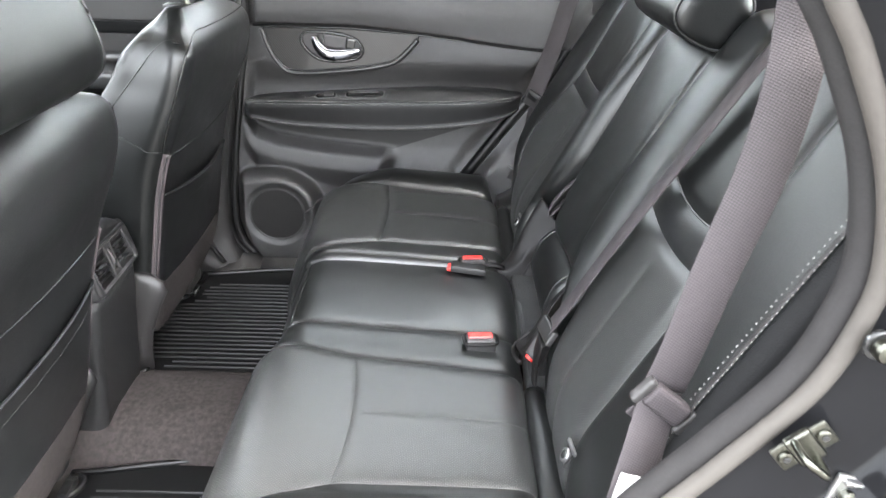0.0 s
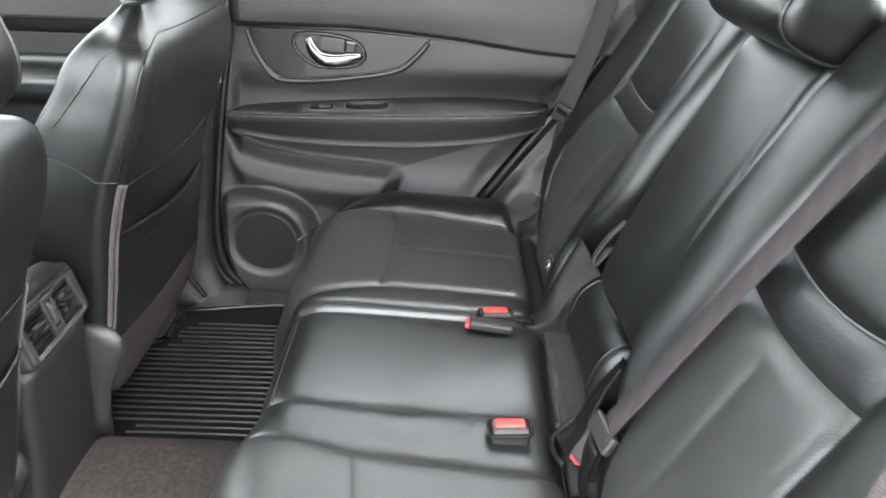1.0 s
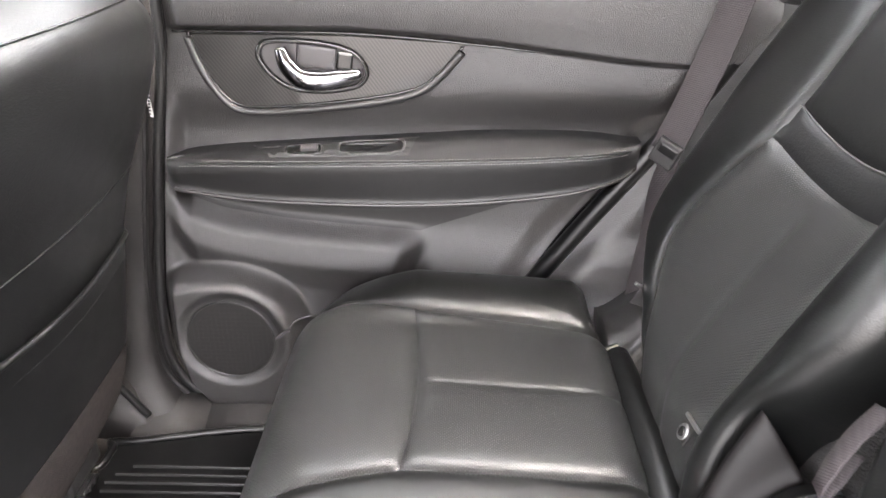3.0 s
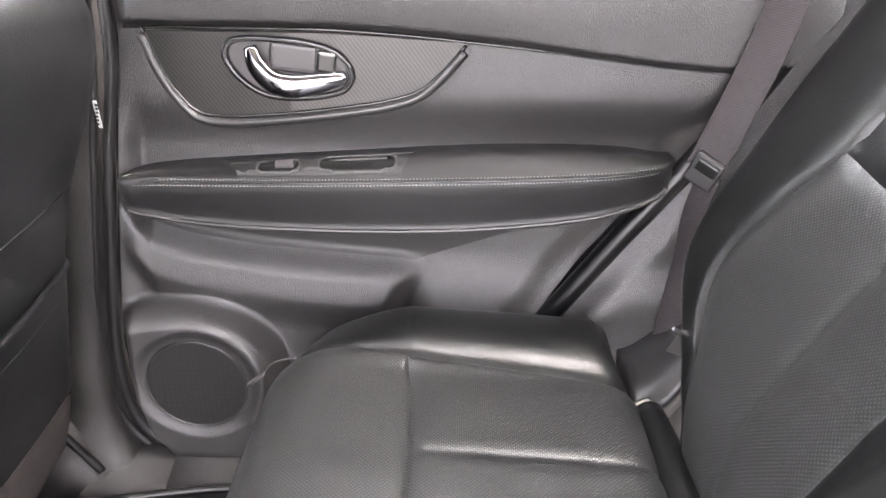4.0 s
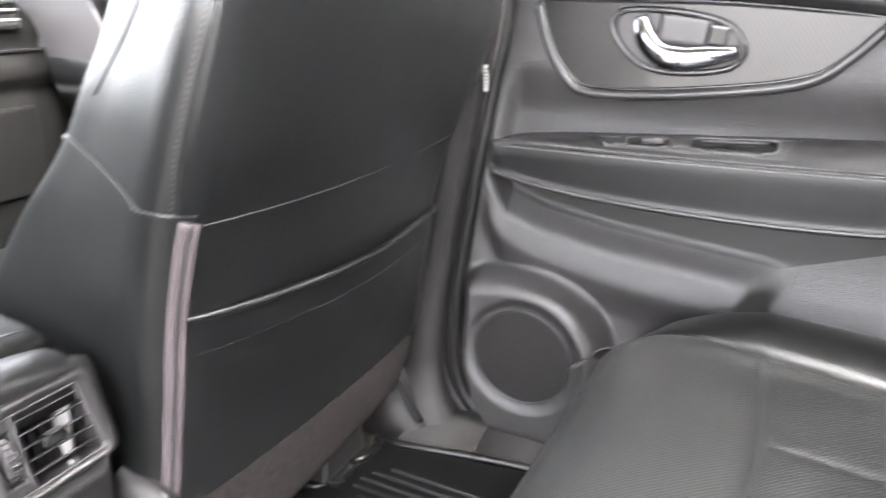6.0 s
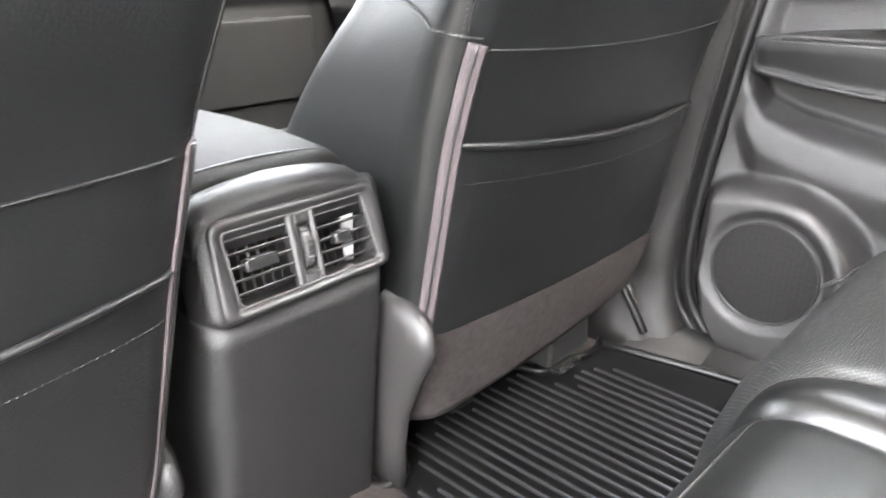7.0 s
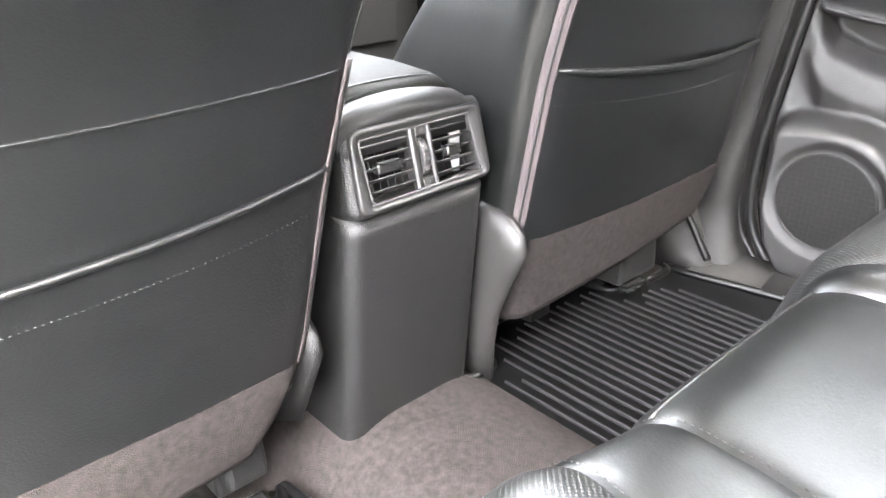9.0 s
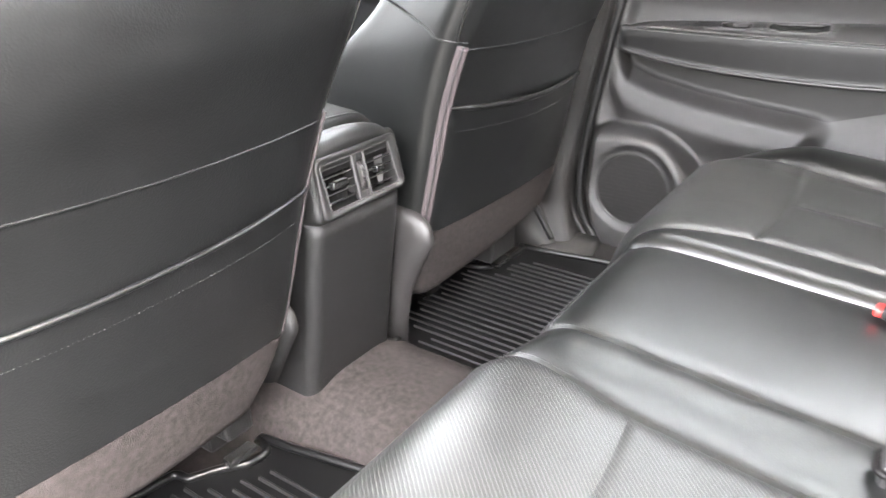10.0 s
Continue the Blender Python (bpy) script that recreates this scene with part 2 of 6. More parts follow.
def grid_faces(nu, nv, wrap=False):
    i, j = np.meshgrid(np.arange(nu - 1), np.arange(nv if wrap else nv - 1), indexing="ij")
    a, b = i * nv + j, i * nv + (j + 1) % nv
    return np.stack([a, b, b + nv, a + nv], -1).reshape(-1, 4)


def loft(name, rings, mat, parent=None, label="", cap=True, uv=None):
    """A closed skin over rings of equally many points."""
    rings = np.array(rings)
    nu, nv = rings.shape[:2]
    faces = [tuple(f) for f in grid_faces(nu, nv, True)]
    if cap:
        faces += [tuple(range(nv))[::-1], tuple(range((nu - 1) * nv, nu * nv))]
    return link(name, rings.reshape(-1, 3), faces, mat, parent, label)


def frames_along(p, up=None):
    """Tangent, side and up at each point of a path."""
    t = np.gradient(p, axis=0)
    t /= np.linalg.norm(t, axis=1)[:, None]
    u = np.array(up if up is not None else (0, 0, 1), float)
    if up is None and abs(t[:, 2]).max() > 0.95:
        u = np.array((0, 1.0, 0)) if abs(t[:, 1]).max() < 0.95 else np.array((1.0, 0, 0))
    if u.ndim == 1:
        u = np.tile(u, (len(p), 1))
    s = np.cross(t, u)
    s /= np.linalg.norm(s, axis=1)[:, None]
    return t, s, np.cross(s, t)


def tube(name, pts, radius, mat, parent=None, label="", n=40, sides=10, up=None, flat=1.0, closed=False, smoothed=True, taper=0.0):
    """A round or oval rod along a curve; flat squeezes it along up."""
    p = smooth_path(pts, n, closed) if smoothed else np.array(pts, float)
    t, s, u = frames_along(np.vstack([p[-1], p, p[0]]), up) if closed else frames_along(p, up)
    if closed:
        t, s, u = t[1:-1], s[1:-1], u[1:-1]
    a = np.linspace(0, 2 * math.pi, sides, endpoint=False)
    r = np.full(len(p), radius, float)
    if taper:
        e = np.linspace(0, 1, len(p))
        r *= 1 - taper * np.abs(2 * e - 1) ** 6
    rings = p[:, None] + r[:, None, None] * (np.cos(a)[None, :, None] * s[:, None] + flat * np.sin(a)[None, :, None] * u[:, None])
    if closed:
        rings = np.concatenate([rings, rings[:1]])
    return loft(name, rings, mat, parent, label, cap=not closed)


def ribbon(name, pts, across, width, thick, mat, parent=None, label="", n=50):
    """A flat strap along a curve; across gives its width's direction at each control point."""
    p = smooth_path(pts, n)
    a = smooth_path(across, n) if len(across) > 1 else np.tile(np.array(across[0], float), (n, 1))
    t = np.gradient(p, axis=0)
    t /= np.linalg.norm(t, axis=1)[:, None]
    a = a - (a * t).sum(1)[:, None] * t
    a /= np.linalg.norm(a, axis=1)[:, None]
    m = np.cross(t, a)
    h, k = width / 2, thick / 2
    shape = [(-h, -k * 0.3), (-h + k, -k), (0, -k), (h - k, -k), (h, -k * 0.3), (h, k * 0.3), (h - k, k), (0, k), (-h + k, k), (-h, k * 0.3)]
    rings = [[q + x * b + z * c for x, z in shape] for q, b, c in zip(p, a, m)]
    return loft(name, rings, mat, parent, label)


def box(size, bevel=0.003, seg=2, centre=(0, 0, 0), taper=(1, 1)):
    """A bevelled box as a bmesh; taper scales its top."""
    bm = bmesh.new()
    bmesh.ops.create_cube(bm, size=1)
    for v in bm.verts:
        k = taper if v.co.z > 0 else (1, 1)
        v.co = Vector((v.co.x * size[0] * k[0], v.co.y * size[1] * k[1], v.co.z * size[2]))
    if bevel:
        bmesh.ops.bevel(bm, geom=list(bm.edges), offset=bevel, segments=seg, profile=0.6, affect="EDGES")
    bmesh.ops.translate(bm, verts=bm.verts, vec=centre)
    return bm


def turned(bm, m):
    bmesh.ops.transform(bm, matrix=m, verts=bm.verts)
    return bm


def disc(radius, depth, bevel=0.002, sides=40):
    """A round plate, axis z, with eased rims."""
    bm = bmesh.new()
    bmesh.ops.create_cone(bm, cap_ends=True, segments=sides, radius1=radius, radius2=radius, depth=depth)
    rims = [e for e in bm.edges if len(e.link_faces) == 2 and any(len(f.verts) > 4 for f in e.link_faces)]
    bmesh.ops.bevel(bm, geom=rims, offset=bevel, segments=2, profile=0.5, affect="EDGES")
    return bm


def plate(outline, y, thick, bevel=0.002, seg=2):
    """A plate with an outline in x, z, its face at y, going back to y + thick."""
    bm = bmesh.new()
    low = [bm.verts.new((p[0], y + thick, p[1])) for p in outline]
    face = bm.faces.new(low)
    top = bmesh.ops.extrude_face_region(bm, geom=[face])["geom"]
    moved = [v for v in top if isinstance(v, bmesh.types.BMVert)]
    bmesh.ops.translate(bm, verts=moved, vec=(0, -thick, 0))
    if bevel:
        rim = [e for e in bm.edges if all(v in moved for v in e.verts)]
        bmesh.ops.bevel(bm, geom=rim, offset=bevel, segments=seg, profile=0.5, affect="EDGES")
    return bm


def stitches(name, path, parent, dash=0.0032, gap=0.0022, radius=0.0006, mat=None, label="", lift=(0, 0, 0)):
    """A row of short thread stitches along a dense path, as one mesh."""
    p = np.array(path, float) + np.array(lift)
    s = np.r_[0, np.cumsum(np.linalg.norm(np.diff(p, axis=0), axis=1))]
    starts = np.arange(0, s[-1] - dash, dash + gap)
    at = lambda q: np.stack([np.interp(q, s, p[:, c]) for c in range(3)], 1)
    a, b = at(starts), at(starts + dash)
    verts, faces = [], []
    for q, r in zip(a, b):
        t = (r - q) / np.linalg.norm(r - q)
        w = np.cross(t, (0.3, 0.5, 0.81))
        w /= np.linalg.norm(w)
        v = np.cross(t, w)
        k = len(verts)
        mid = (q + r) / 2
        verts += [q, r] + [mid + radius * (math.cos(c) * w + math.sin(c) * v) for c in (0, 1.57, 3.14, 4.71)]
        faces += [(k, k + 2 + i, k + 2 + (i + 1) % 4) for i in range(4)] + [(k + 1, k + 2 + (i + 1) % 4, k + 2 + i) for i in range(4)]
    return link(name, verts, faces, mat or (THREAD_PALE if "pale" in label else THREAD), parent, label, fix=False)


def knots(values, counts):
    """Samples between knot rows: each stretch gets its count of steps; values may be arrays that vary along the other way."""
    out = []
    for a, b, n in zip(values[:-1], values[1:], counts):
        for i in range(n):
            f = i / n
            out.append(a + (b - a) * (0.3 * f + 0.7 * (0.5 - 0.5 * math.cos(math.pi * f))))
    out.append(values[-1])
    return np.array(out)


class Curve:
    """A profile in x, z by its arc length, with its outward normal."""

    def __init__(self, pts, n=400):
        self.p = smooth_path(pts, n)
        self.s = np.r_[0, np.cumsum(np.linalg.norm(np.diff(self.p, axis=0), axis=1))]
        t = np.gradient(self.p, axis=0)
        t /= np.linalg.norm(t, axis=1)[:, None]
        self.n = np.stack([t[:, 1], -t[:, 0]], 1)
        self.length = self.s[-1]

    def at(self, q):
        x, z = (np.interp(q, self.s, self.p[:, c]) for c in (0, 1))
        nx, nz = (np.interp(q, self.s, self.n[:, c]) for c in (0, 1))
        return x, z, nx, nz

    def find(self, axis, value, first=True):
        hit = np.where(np.diff(np.sign(self.p[:, axis] - value)))[0]
        return self.s[hit[0 if first else -1]]


def upholstery(parent, curve, cols, ccounts, rows, rcounts, regions, specs, puff, seams_c, seams_r, extra=None, radius=0.03, wall=0.05, soft=0.008, flip=1, creases=None):
    """A sewn cover over a profile swept along y. cols: knots in y as functions of arc length; rows: knots in arc length as functions
    of the share across. The cover puffs up between its seams and rolls over at both ends. regions(row_stretch, col_stretch) names the part."""
    nr, nc = sum(rcounts) + 1, sum(ccounts) + 1
    share = knots(np.arange(len(cols), dtype=float), ccounts)
    rowk = knots(np.arange(len(rows), dtype=float), rcounts)
    Q, Y = np.zeros((nr, nc)), np.zeros((nr, nc))
    for j in range(nc):
        Q[:, j] = np.interp(rowk, range(len(rows)), [r(share[j]) if callable(r) else r for r in rows])
    for i in range(nr):
        for j in range(nc):
            k = min(int(share[j]), len(cols) - 2)
            f = share[j] - k
            lo, hi = (cols[m](Q[i, j]) if callable(cols[m]) else cols[m] for m in (k, k + 1))
            Y[i, j] = lo + (hi - lo) * f
    D = np.full((nr, nc), 1.0)
    for c in seams_c:
        col = np.where(np.isclose(share, c))[0][0]
        d = np.abs(Y - Y[:, col:col + 1])
        if creases and c in creases:
            lo_r, hi_r = creases[c]
            fade = np.clip((rowk - lo_r) / 0.12, 0, 1) * np.clip((hi_r - rowk) / 0.06, 0, 1)
            d = d + 0.03 * (1 - fade)[:, None] + 0.006
        D = np.minimum(D, d)
    for r, c0, c1 in seams_r:
        row = np.where(np.isclose(rowk, r))[0][0]
        ok = (share >= c0 - 1e-6) & (share <= c1 + 1e-6)
        d = np.abs(Q - Q[row:row + 1])
        d[:, ~ok] = 1.0
        D = np.minimum(D, d)
    off = puff * (1 - np.exp(-D / soft))
    if extra is not None:
        off = off + extra(Q, Y, share, rowk)
    lo, hi = Y.min(axis=1)[:, None], Y.max(axis=1)[:, None]
    for e, turn in zip((Y - lo, hi - Y), radius if isinstance(radius, tuple) else (radius, radius)):
        k = np.clip(turn - e, 0, turn)
        off = off - (turn - np.sqrt(turn ** 2 - k ** 2)) * (e < turn)
    X, Z, NX, NZ = curve.at(Q)
    P = np.stack([X + flip * NX * off, Y, Z + flip * NZ * off], -1)
    first, last = P[:, 0].copy(), P[:, -1].copy()
    inward = -flip * np.stack([NX[:, 0], 0 * NX[:, 0], NZ[:, 0]], -1) * wall
    P = np.concatenate([(first + inward)[:, None], P, (last + inward)[:, None]], 1)
    uv = np.stack([np.pad(Q, ((0, 0), (1, 1)), "edge"), np.pad(Y, ((0, 0), (1, 1)), "edge")], -1)
    nc += 2
    share = np.r_[share[0], share, share[-1]]
    faces = grid_faces(nr, nc).reshape(nr - 1, nc - 1, 4)
    names = {}
    for i in range(nr - 1):
        for j in range(nc - 1):
            r = min(int(rowk[i] + 1e-6), len(rows) - 2)
            c = min(int((share[j] + share[j + 1]) / 2 - 1e-9), len(cols) - 2)
            names.setdefault(regions(r, c), []).append(faces[i, j])
    flat, uvf = P.reshape(-1, 3), uv.reshape(-1, 2)
    for key, some in names.items():
        used, back = np.unique(np.array(some), return_inverse=True)
        name, mat, label = specs[key]
        ob = link(name, flat[used], back.reshape(-1, 4), mat, parent, label, uv=uvf[used], fix=False)
    return P[:, 1:-1], Y, Q


def steps(*pairs):
    """A piecewise straight function through (at, value) pairs."""
    a = np.array(pairs, float)
    order = np.argsort(a[:, 0])
    return lambda q: float(np.mean(np.interp(np.array((-2, -1, 0, 1, 2)) * 0.009 + q, a[order, 0], a[order, 1])))

# ---- rear bench ----
SEAT = Curve([(0.224, 0.17), (0.222, 0.240), (0.203, 0.266), (0.14, 0.274), (0.05, 0.280), (-0.06, 0.286), (-0.13, 0.288), (-0.182, 0.284), (-0.212, 0.270), (-0.232, 0.243), (-0.247, 0.203), (-0.264, 0.14), (-0.267, 0.06), (-0.245, -0.04)])
Q_CORNER = SEAT.find(0, -0.155)
Q_FRONT = SEAT.find(0, -0.06)
Q_LIP = SEAT.find(0, -0.19)


def cross_seam(middle, half):
    """The front roll's seam: bowed forward a little at both sides."""
    return lambda c: Q_FRONT - 0.012 * (1 - ((c - middle) / half) ** 2) if abs(c - middle) <= half else Q_FRONT


wide = thing("rear_car_seat", "wide black leather rear bench seat with perforated panels", "car seat", "rear seats")
mirror = lambda y: 2 * YC - y
specs_seat = {
    "bolster": ("side_bolster", LEATHER, ""), "roll": ("front_roll", PERF, "perforated leather front roll"),
    "insert": ("seat_insert", PERF, "perforated leather panel with a sewn crease"), "strip": ("inner_bolster", LEATHER_SEAT, "creased plain leather strip"),
    "centre": ("centre_cushion", LEATHER_SEAT, "smooth plain leather middle seat"), "apron": ("front_apron", LEATHER_MATT, "")}


def seat_regions_wide(r, c):
    if r == 3:
        return "apron"
    if c == 0:
        return "bolster"
    if c in (1, 2):
        return "insert" if r == 0 else "roll"
    return "strip" if c == 3 else "centre"


def seat_lift(side_lo, side_hi, sign):
    def lift(Q, Y, share, rowk):
        r = np.clip((Y - side_lo) / (side_hi - side_lo), 0, 1) if sign > 0 else np.clip((side_lo - Y) / (side_lo - side_hi), 0, 1)
        fade = np.clip(Q / 0.10, 0.35, 1)
        tail = -0.10 * np.clip((0.115 - Q) / 0.06, 0, 1) * np.clip(r * 2.2, 0, 1)
        return 0.022 * np.sin(np.pi * np.clip(r * 0.86, 0, 1)) ** 0.9 * fade * np.clip((Q_LIP - Q) / (Q_LIP - Q_FRONT), 0, 1) - 0.040 * np.clip((Q - Q_FRONT) / 0.14, 0, 1) ** 1.4 * np.clip(r * 1.15 - 0.15, 0, 1) + tail
    return lift


def wide_extra(Q, Y, share, rowk):
    up = seat_lift(0.80, 0.655, -1)(Q, Y, share, rowk)
    mid = np.clip(1 - ((Y - 1.335) / 0.14) ** 2, 0, 1)
    dip = np.exp(-((Y - 1.155) / 0.03) ** 2)
    wrinkle = np.zeros_like(Q)
    for i in range(Q.shape[0]):
        for j in range(Q.shape[1]):
            if 1.10 < Y[i, j] < 1.21:
                wrinkle[i, j] = 0.0011 * noise.noise(Vector((Q[i, j] * 25, Y[i, j] * 70, 1.7)))
    front = np.clip((Q - Q_CORNER) / 0.11, 0, 1)
    side = np.clip((Y - 1.12) / 0.09, 0, 1)
    back_set = -0.028 * front * front * (3 - 2 * front) * side * side * (3 - 2 * side)
    return up + back_set + (0.0025 + 0.012 * np.clip((0.30 - Q) / 0.2, 0, 1) * np.clip(Q / 0.12, 0, 1)) * mid - 0.0010 * dip + wrinkle


P60, Y60, Q60 = upholstery(
    wide, SEAT,
    [0.655, steps((0, 0.835), (Q_FRONT, 0.815), (Q_LIP, 0.765), (SEAT.length, 0.76)), 0.965,
     steps((0, 1.085), (Q_FRONT, 1.108), (Q_LIP, 1.146), (SEAT.length, 1.15)), steps((0, 1.195), (Q_FRONT, 1.205), (Q_LIP, 1.215), (SEAT.length, 1.21)), 1.466],
    [14, 14, 14, 12, 24], [0.0, cross_seam(2, 1), Q_LIP + 0.13, Q_LIP + 0.20, SEAT.length], [34, 30, 8, 4], seat_regions_wide, specs_seat,
    0.0036, [1, 2, 3, 4], [(1, 1, 3)], wide_extra, radius=(0.028, 0.019), creases={2: (0.0, 1.02)})

narrow = thing("rear_car_seat", "narrow black leather rear seat beside the closed door", "car seat", "rear seats")


def seat_regions_narrow(r, c):
    if r == 3:
        return "apron"
    if c == 3:
        return "bolster"
    if c in (1, 2):
        return "insert" if r == 0 else "roll"
    return "strip"


def narrow_extra(Q, Y, share, rowk):
    front = np.clip((Q - Q_CORNER) / 0.11, 0, 1)
    return seat_lift(1.86, 2.012, 1)(Q, Y, share, rowk) - 0.020 * front * front * (3 - 2 * front) * np.clip((1.57 - Y) / 0.06, 0, 1)


P40, Y40, Q40 = upholstery(
    narrow, SEAT,
    [1.474, steps((0, 1.565), (Q_FRONT, 1.562), (Q_LIP, 1.525), (SEAT.length, 1.52)), 1.719,
     steps((0, 1.856), (Q_FRONT, 1.884), (Q_LIP, 1.925), (SEAT.length, 1.93)), 2.012],
    [14, 16, 16, 16], [0.0, cross_seam(2, 1), Q_LIP + 0.13, Q_LIP + 0.20, SEAT.length], [34, 30, 8, 4], seat_regions_narrow, specs_seat,
    0.006, [1, 2, 3], [(1, 1, 3)], narrow_extra, radius=0.032, creases={2: (0.0, 1.02)})

# raised seam along the front edge of the middle seat
tube("piping", P60[49, 55:78] + np.array((-0.0006, 0, 0.0004)), 0.0012, LEATHER_SEAT, wide, n=40, sides=6)
# sewn crease down the middle of each insert, and thread along the seams
for who, P, cols in ((wide, P60, (42, 54)), (narrow, P40, (14, 46))):
    for c in cols:
        stitches("stitching", P[2:80, c], who, lift=(0, 0.004 if c != 14 else -0.004, 0.0026))
stitches("stitching", P40[34, 15:46], narrow, lift=(0.004, 0, 0.0026))
stitches("stitching", P60[34, 15:42], wide, lift=(0.004, 0, 0.0026))

# padded rolls where cushion and backrest meet
for who, a, b in ((narrow, 1.500, 1.850), (wide, 0.80, 1.075), (wide, 1.215, 1.440)):
    tube("rear_roll", [(0.240, a, 0.244), (0.240, (a + b) / 2, 0.248), (0.240, b, 0.240)], 0.022, LEATHER, who, "rounded leather roll", n=20, sides=16, taper=0.12)

# ---- rear backrests ----
BACK = Curve([(0.262, 0.20), (0.256, 0.29), (0.264, 0.36), (0.305, 0.445), (0.385, 0.600), (0.455, 0.735), (0.500, 0.815), (0.532, 0.846), (0.572, 0.842), (0.600, 0.79), (0.61, 0.60), (0.58, 0.3)])
BACK_LOW = Curve([(0.325, 0.424), (0.300, 0.426), (0.303, 0.448), (0.318, 0.478), (0.385, 0.608), (0.440, 0.715), (0.474, 0.775), (0.505, 0.800), (0.55, 0.80), (0.60, 0.75), (0.60, 0.55), (0.45, 0.36)])


def back_q(z):
    return BACK.find(1, z)


specs_back = {
    "bolster": ("side_bolster", LEATHER, ""), "insert": ("back_insert", PERF, "perforated leather panel with a sewn crease"),
    "yoke": ("yoke_band", LEATHER_MATT, "plain leather band with pale piping"), "upper": ("upper_panel", LEATHER, ""),
    "rear": ("rear_cover", CARPET_DARK, "dark carpeted rear side")}


def back_regions(r, c):
    if r == 4:
        return "rear"
    if c in (0, 3):
        return "bolster"
    return ("insert", "yoke", "upper", "bolster")[r]


def back_lift(inner, outer, lo, hi, swell=0.030, sink=0.0):
    def lift(Q, Y, share, rowk):
        a = np.clip((Y - lo) / (inner - lo), 0, 1)
        b = np.clip((Y - outer) / (hi - outer), 0, 1)
        fade = np.clip((back_q(0.80) - Q) / 0.2, 0, 1)
        mid = np.clip((Y - inner) / (outer - inner), 0, 1)
        hollow = sink * np.sin(np.pi * mid) ** 0.7 * np.exp(-((Q - back_q(0.58)) / 0.14) ** 2)
        return -hollow + fade * (0.016 * np.sin(np.pi * a) + swell * np.sin(np.pi * np.clip(b, 0, 1) * 0.8)) - 0.004 * np.exp(-((Q - back_q(0.60)) / 0.03) ** 2) * (np.abs(Y - (inner + outer) / 2) < abs(outer - inner) / 2)
    return lift


def bowed(z, mid, depth):
    """A row at height z that sags in its middle."""
    return lambda c: back_q(z) + depth * (c - mid) ** 2 - (depth * 0.5)


narrow_back = narrow
PB40, _, _ = upholstery(
    narrow_back, BACK, [steps((0, 1.496), (back_q(0.30), 1.500), (back_q(0.36), 1.510), (back_q(0.415), 1.514), (back_q(0.45), 1.488), (back_q(0.52), 1.464), (back_q(0.70), 1.458)), 1.556, steps((0, 1.66), (back_q(0.37), 1.665), (back_q(0.5), 1.675)), steps((0, 1.750), (back_q(0.36), 1.790), (back_q(0.42), 1.850), (back_q(0.465), 1.862), (back_q(0.535), 1.838), (back_q(0.59), 1.812), (back_q(0.66), 1.80)), steps((0, 1.785), (back_q(0.30), 1.795), (back_q(0.36), 1.835), (back_q(0.395), 1.885), (back_q(0.425), 1.945), (back_q(0.47), 1.968), (back_q(0.7), 1.972))], [14, 10, 10, 16],
    [0.0, bowed(0.587, 2, 0.012), bowed(0.630, 2, 0.016), back_q(0.83), BACK.length * 0.62, BACK.length], [40, 6, 16, 10, 6],
    back_regions, specs_back, 0.006, [1, 2, 3], [(1, 1, 3), (2, 1, 3)], back_lift(1.556, 1.808, 1.458, 1.97, 0.012, 0.016), radius=0.03, wall=0.09, flip=-1, creases={2: (0.0, 0.97)})
wide_back = wide
specs_back["gusset"] = ("side_gusset", GUSSET, "matt black vinyl side gusset")
PB60, _, _ = upholstery(
    wide_back, BACK, [0.655, 0.678, 0.825, 0.95, steps((0, 1.03), (back_q(0.37), 1.045), (back_q(0.47), 1.075)), steps((0, 1.06), (back_q(0.37), 1.085), (back_q(0.43), 1.132), (back_q(0.50), 1.178), (back_q(0.60), 1.205))], [6, 12, 12, 12, 14],
    [0.0, bowed(0.587, 3, 0.012), bowed(0.640, 3, 0.020), back_q(0.83), BACK.length * 0.62, BACK.length], [40, 6, 16, 10, 6],
    lambda r, c: "gusset" if c == 0 and r < 4 else back_regions(r, c - 1), specs_back, 0.006, [2, 3, 4], [(1, 2, 4), (2, 2, 4)], back_lift(1.075, 0.825, 1.208, 0.655, 0.001), radius=0.030, wall=0.09, flip=-1, creases={3: (0.0, 0.97)})
for who, P, a, b, mid in ((narrow_back, PB40, 14, 34, 24), (wide_back, PB60, 18, 42, 30)):
    tube("piping", P[46, a:b + 1] + np.array((-0.002, 0, 0.001)), 0.0014, PIPING, who, n=40, sides=6)

# the double row of pale stitches with a zip tape between, on the outer edge
edge = PB60[0:70, 7] + np.array((-0.0015, 0, 0.0008))
ribbon("stitch_tape", edge[::6], [(0, 1, 0)], 0.0075, 0.0020, GRAIN_DULL, wide_back, n=60)
for dy in (-0.0065, 0.0065):
    stitches("stitching", edge, wide_back, dash=0.0042, gap=0.0032, radius=0.0008, label="pale double stitching", lift=(-0.002, dy, 0.001))

# fold-down armrest in the middle of the backrest
armrest = thing("fold_down_armrest", "black leather fold-down armrest closed into the backrest", "armrest")


def arm_q(z):
    return BACK_LOW.find(1, z)


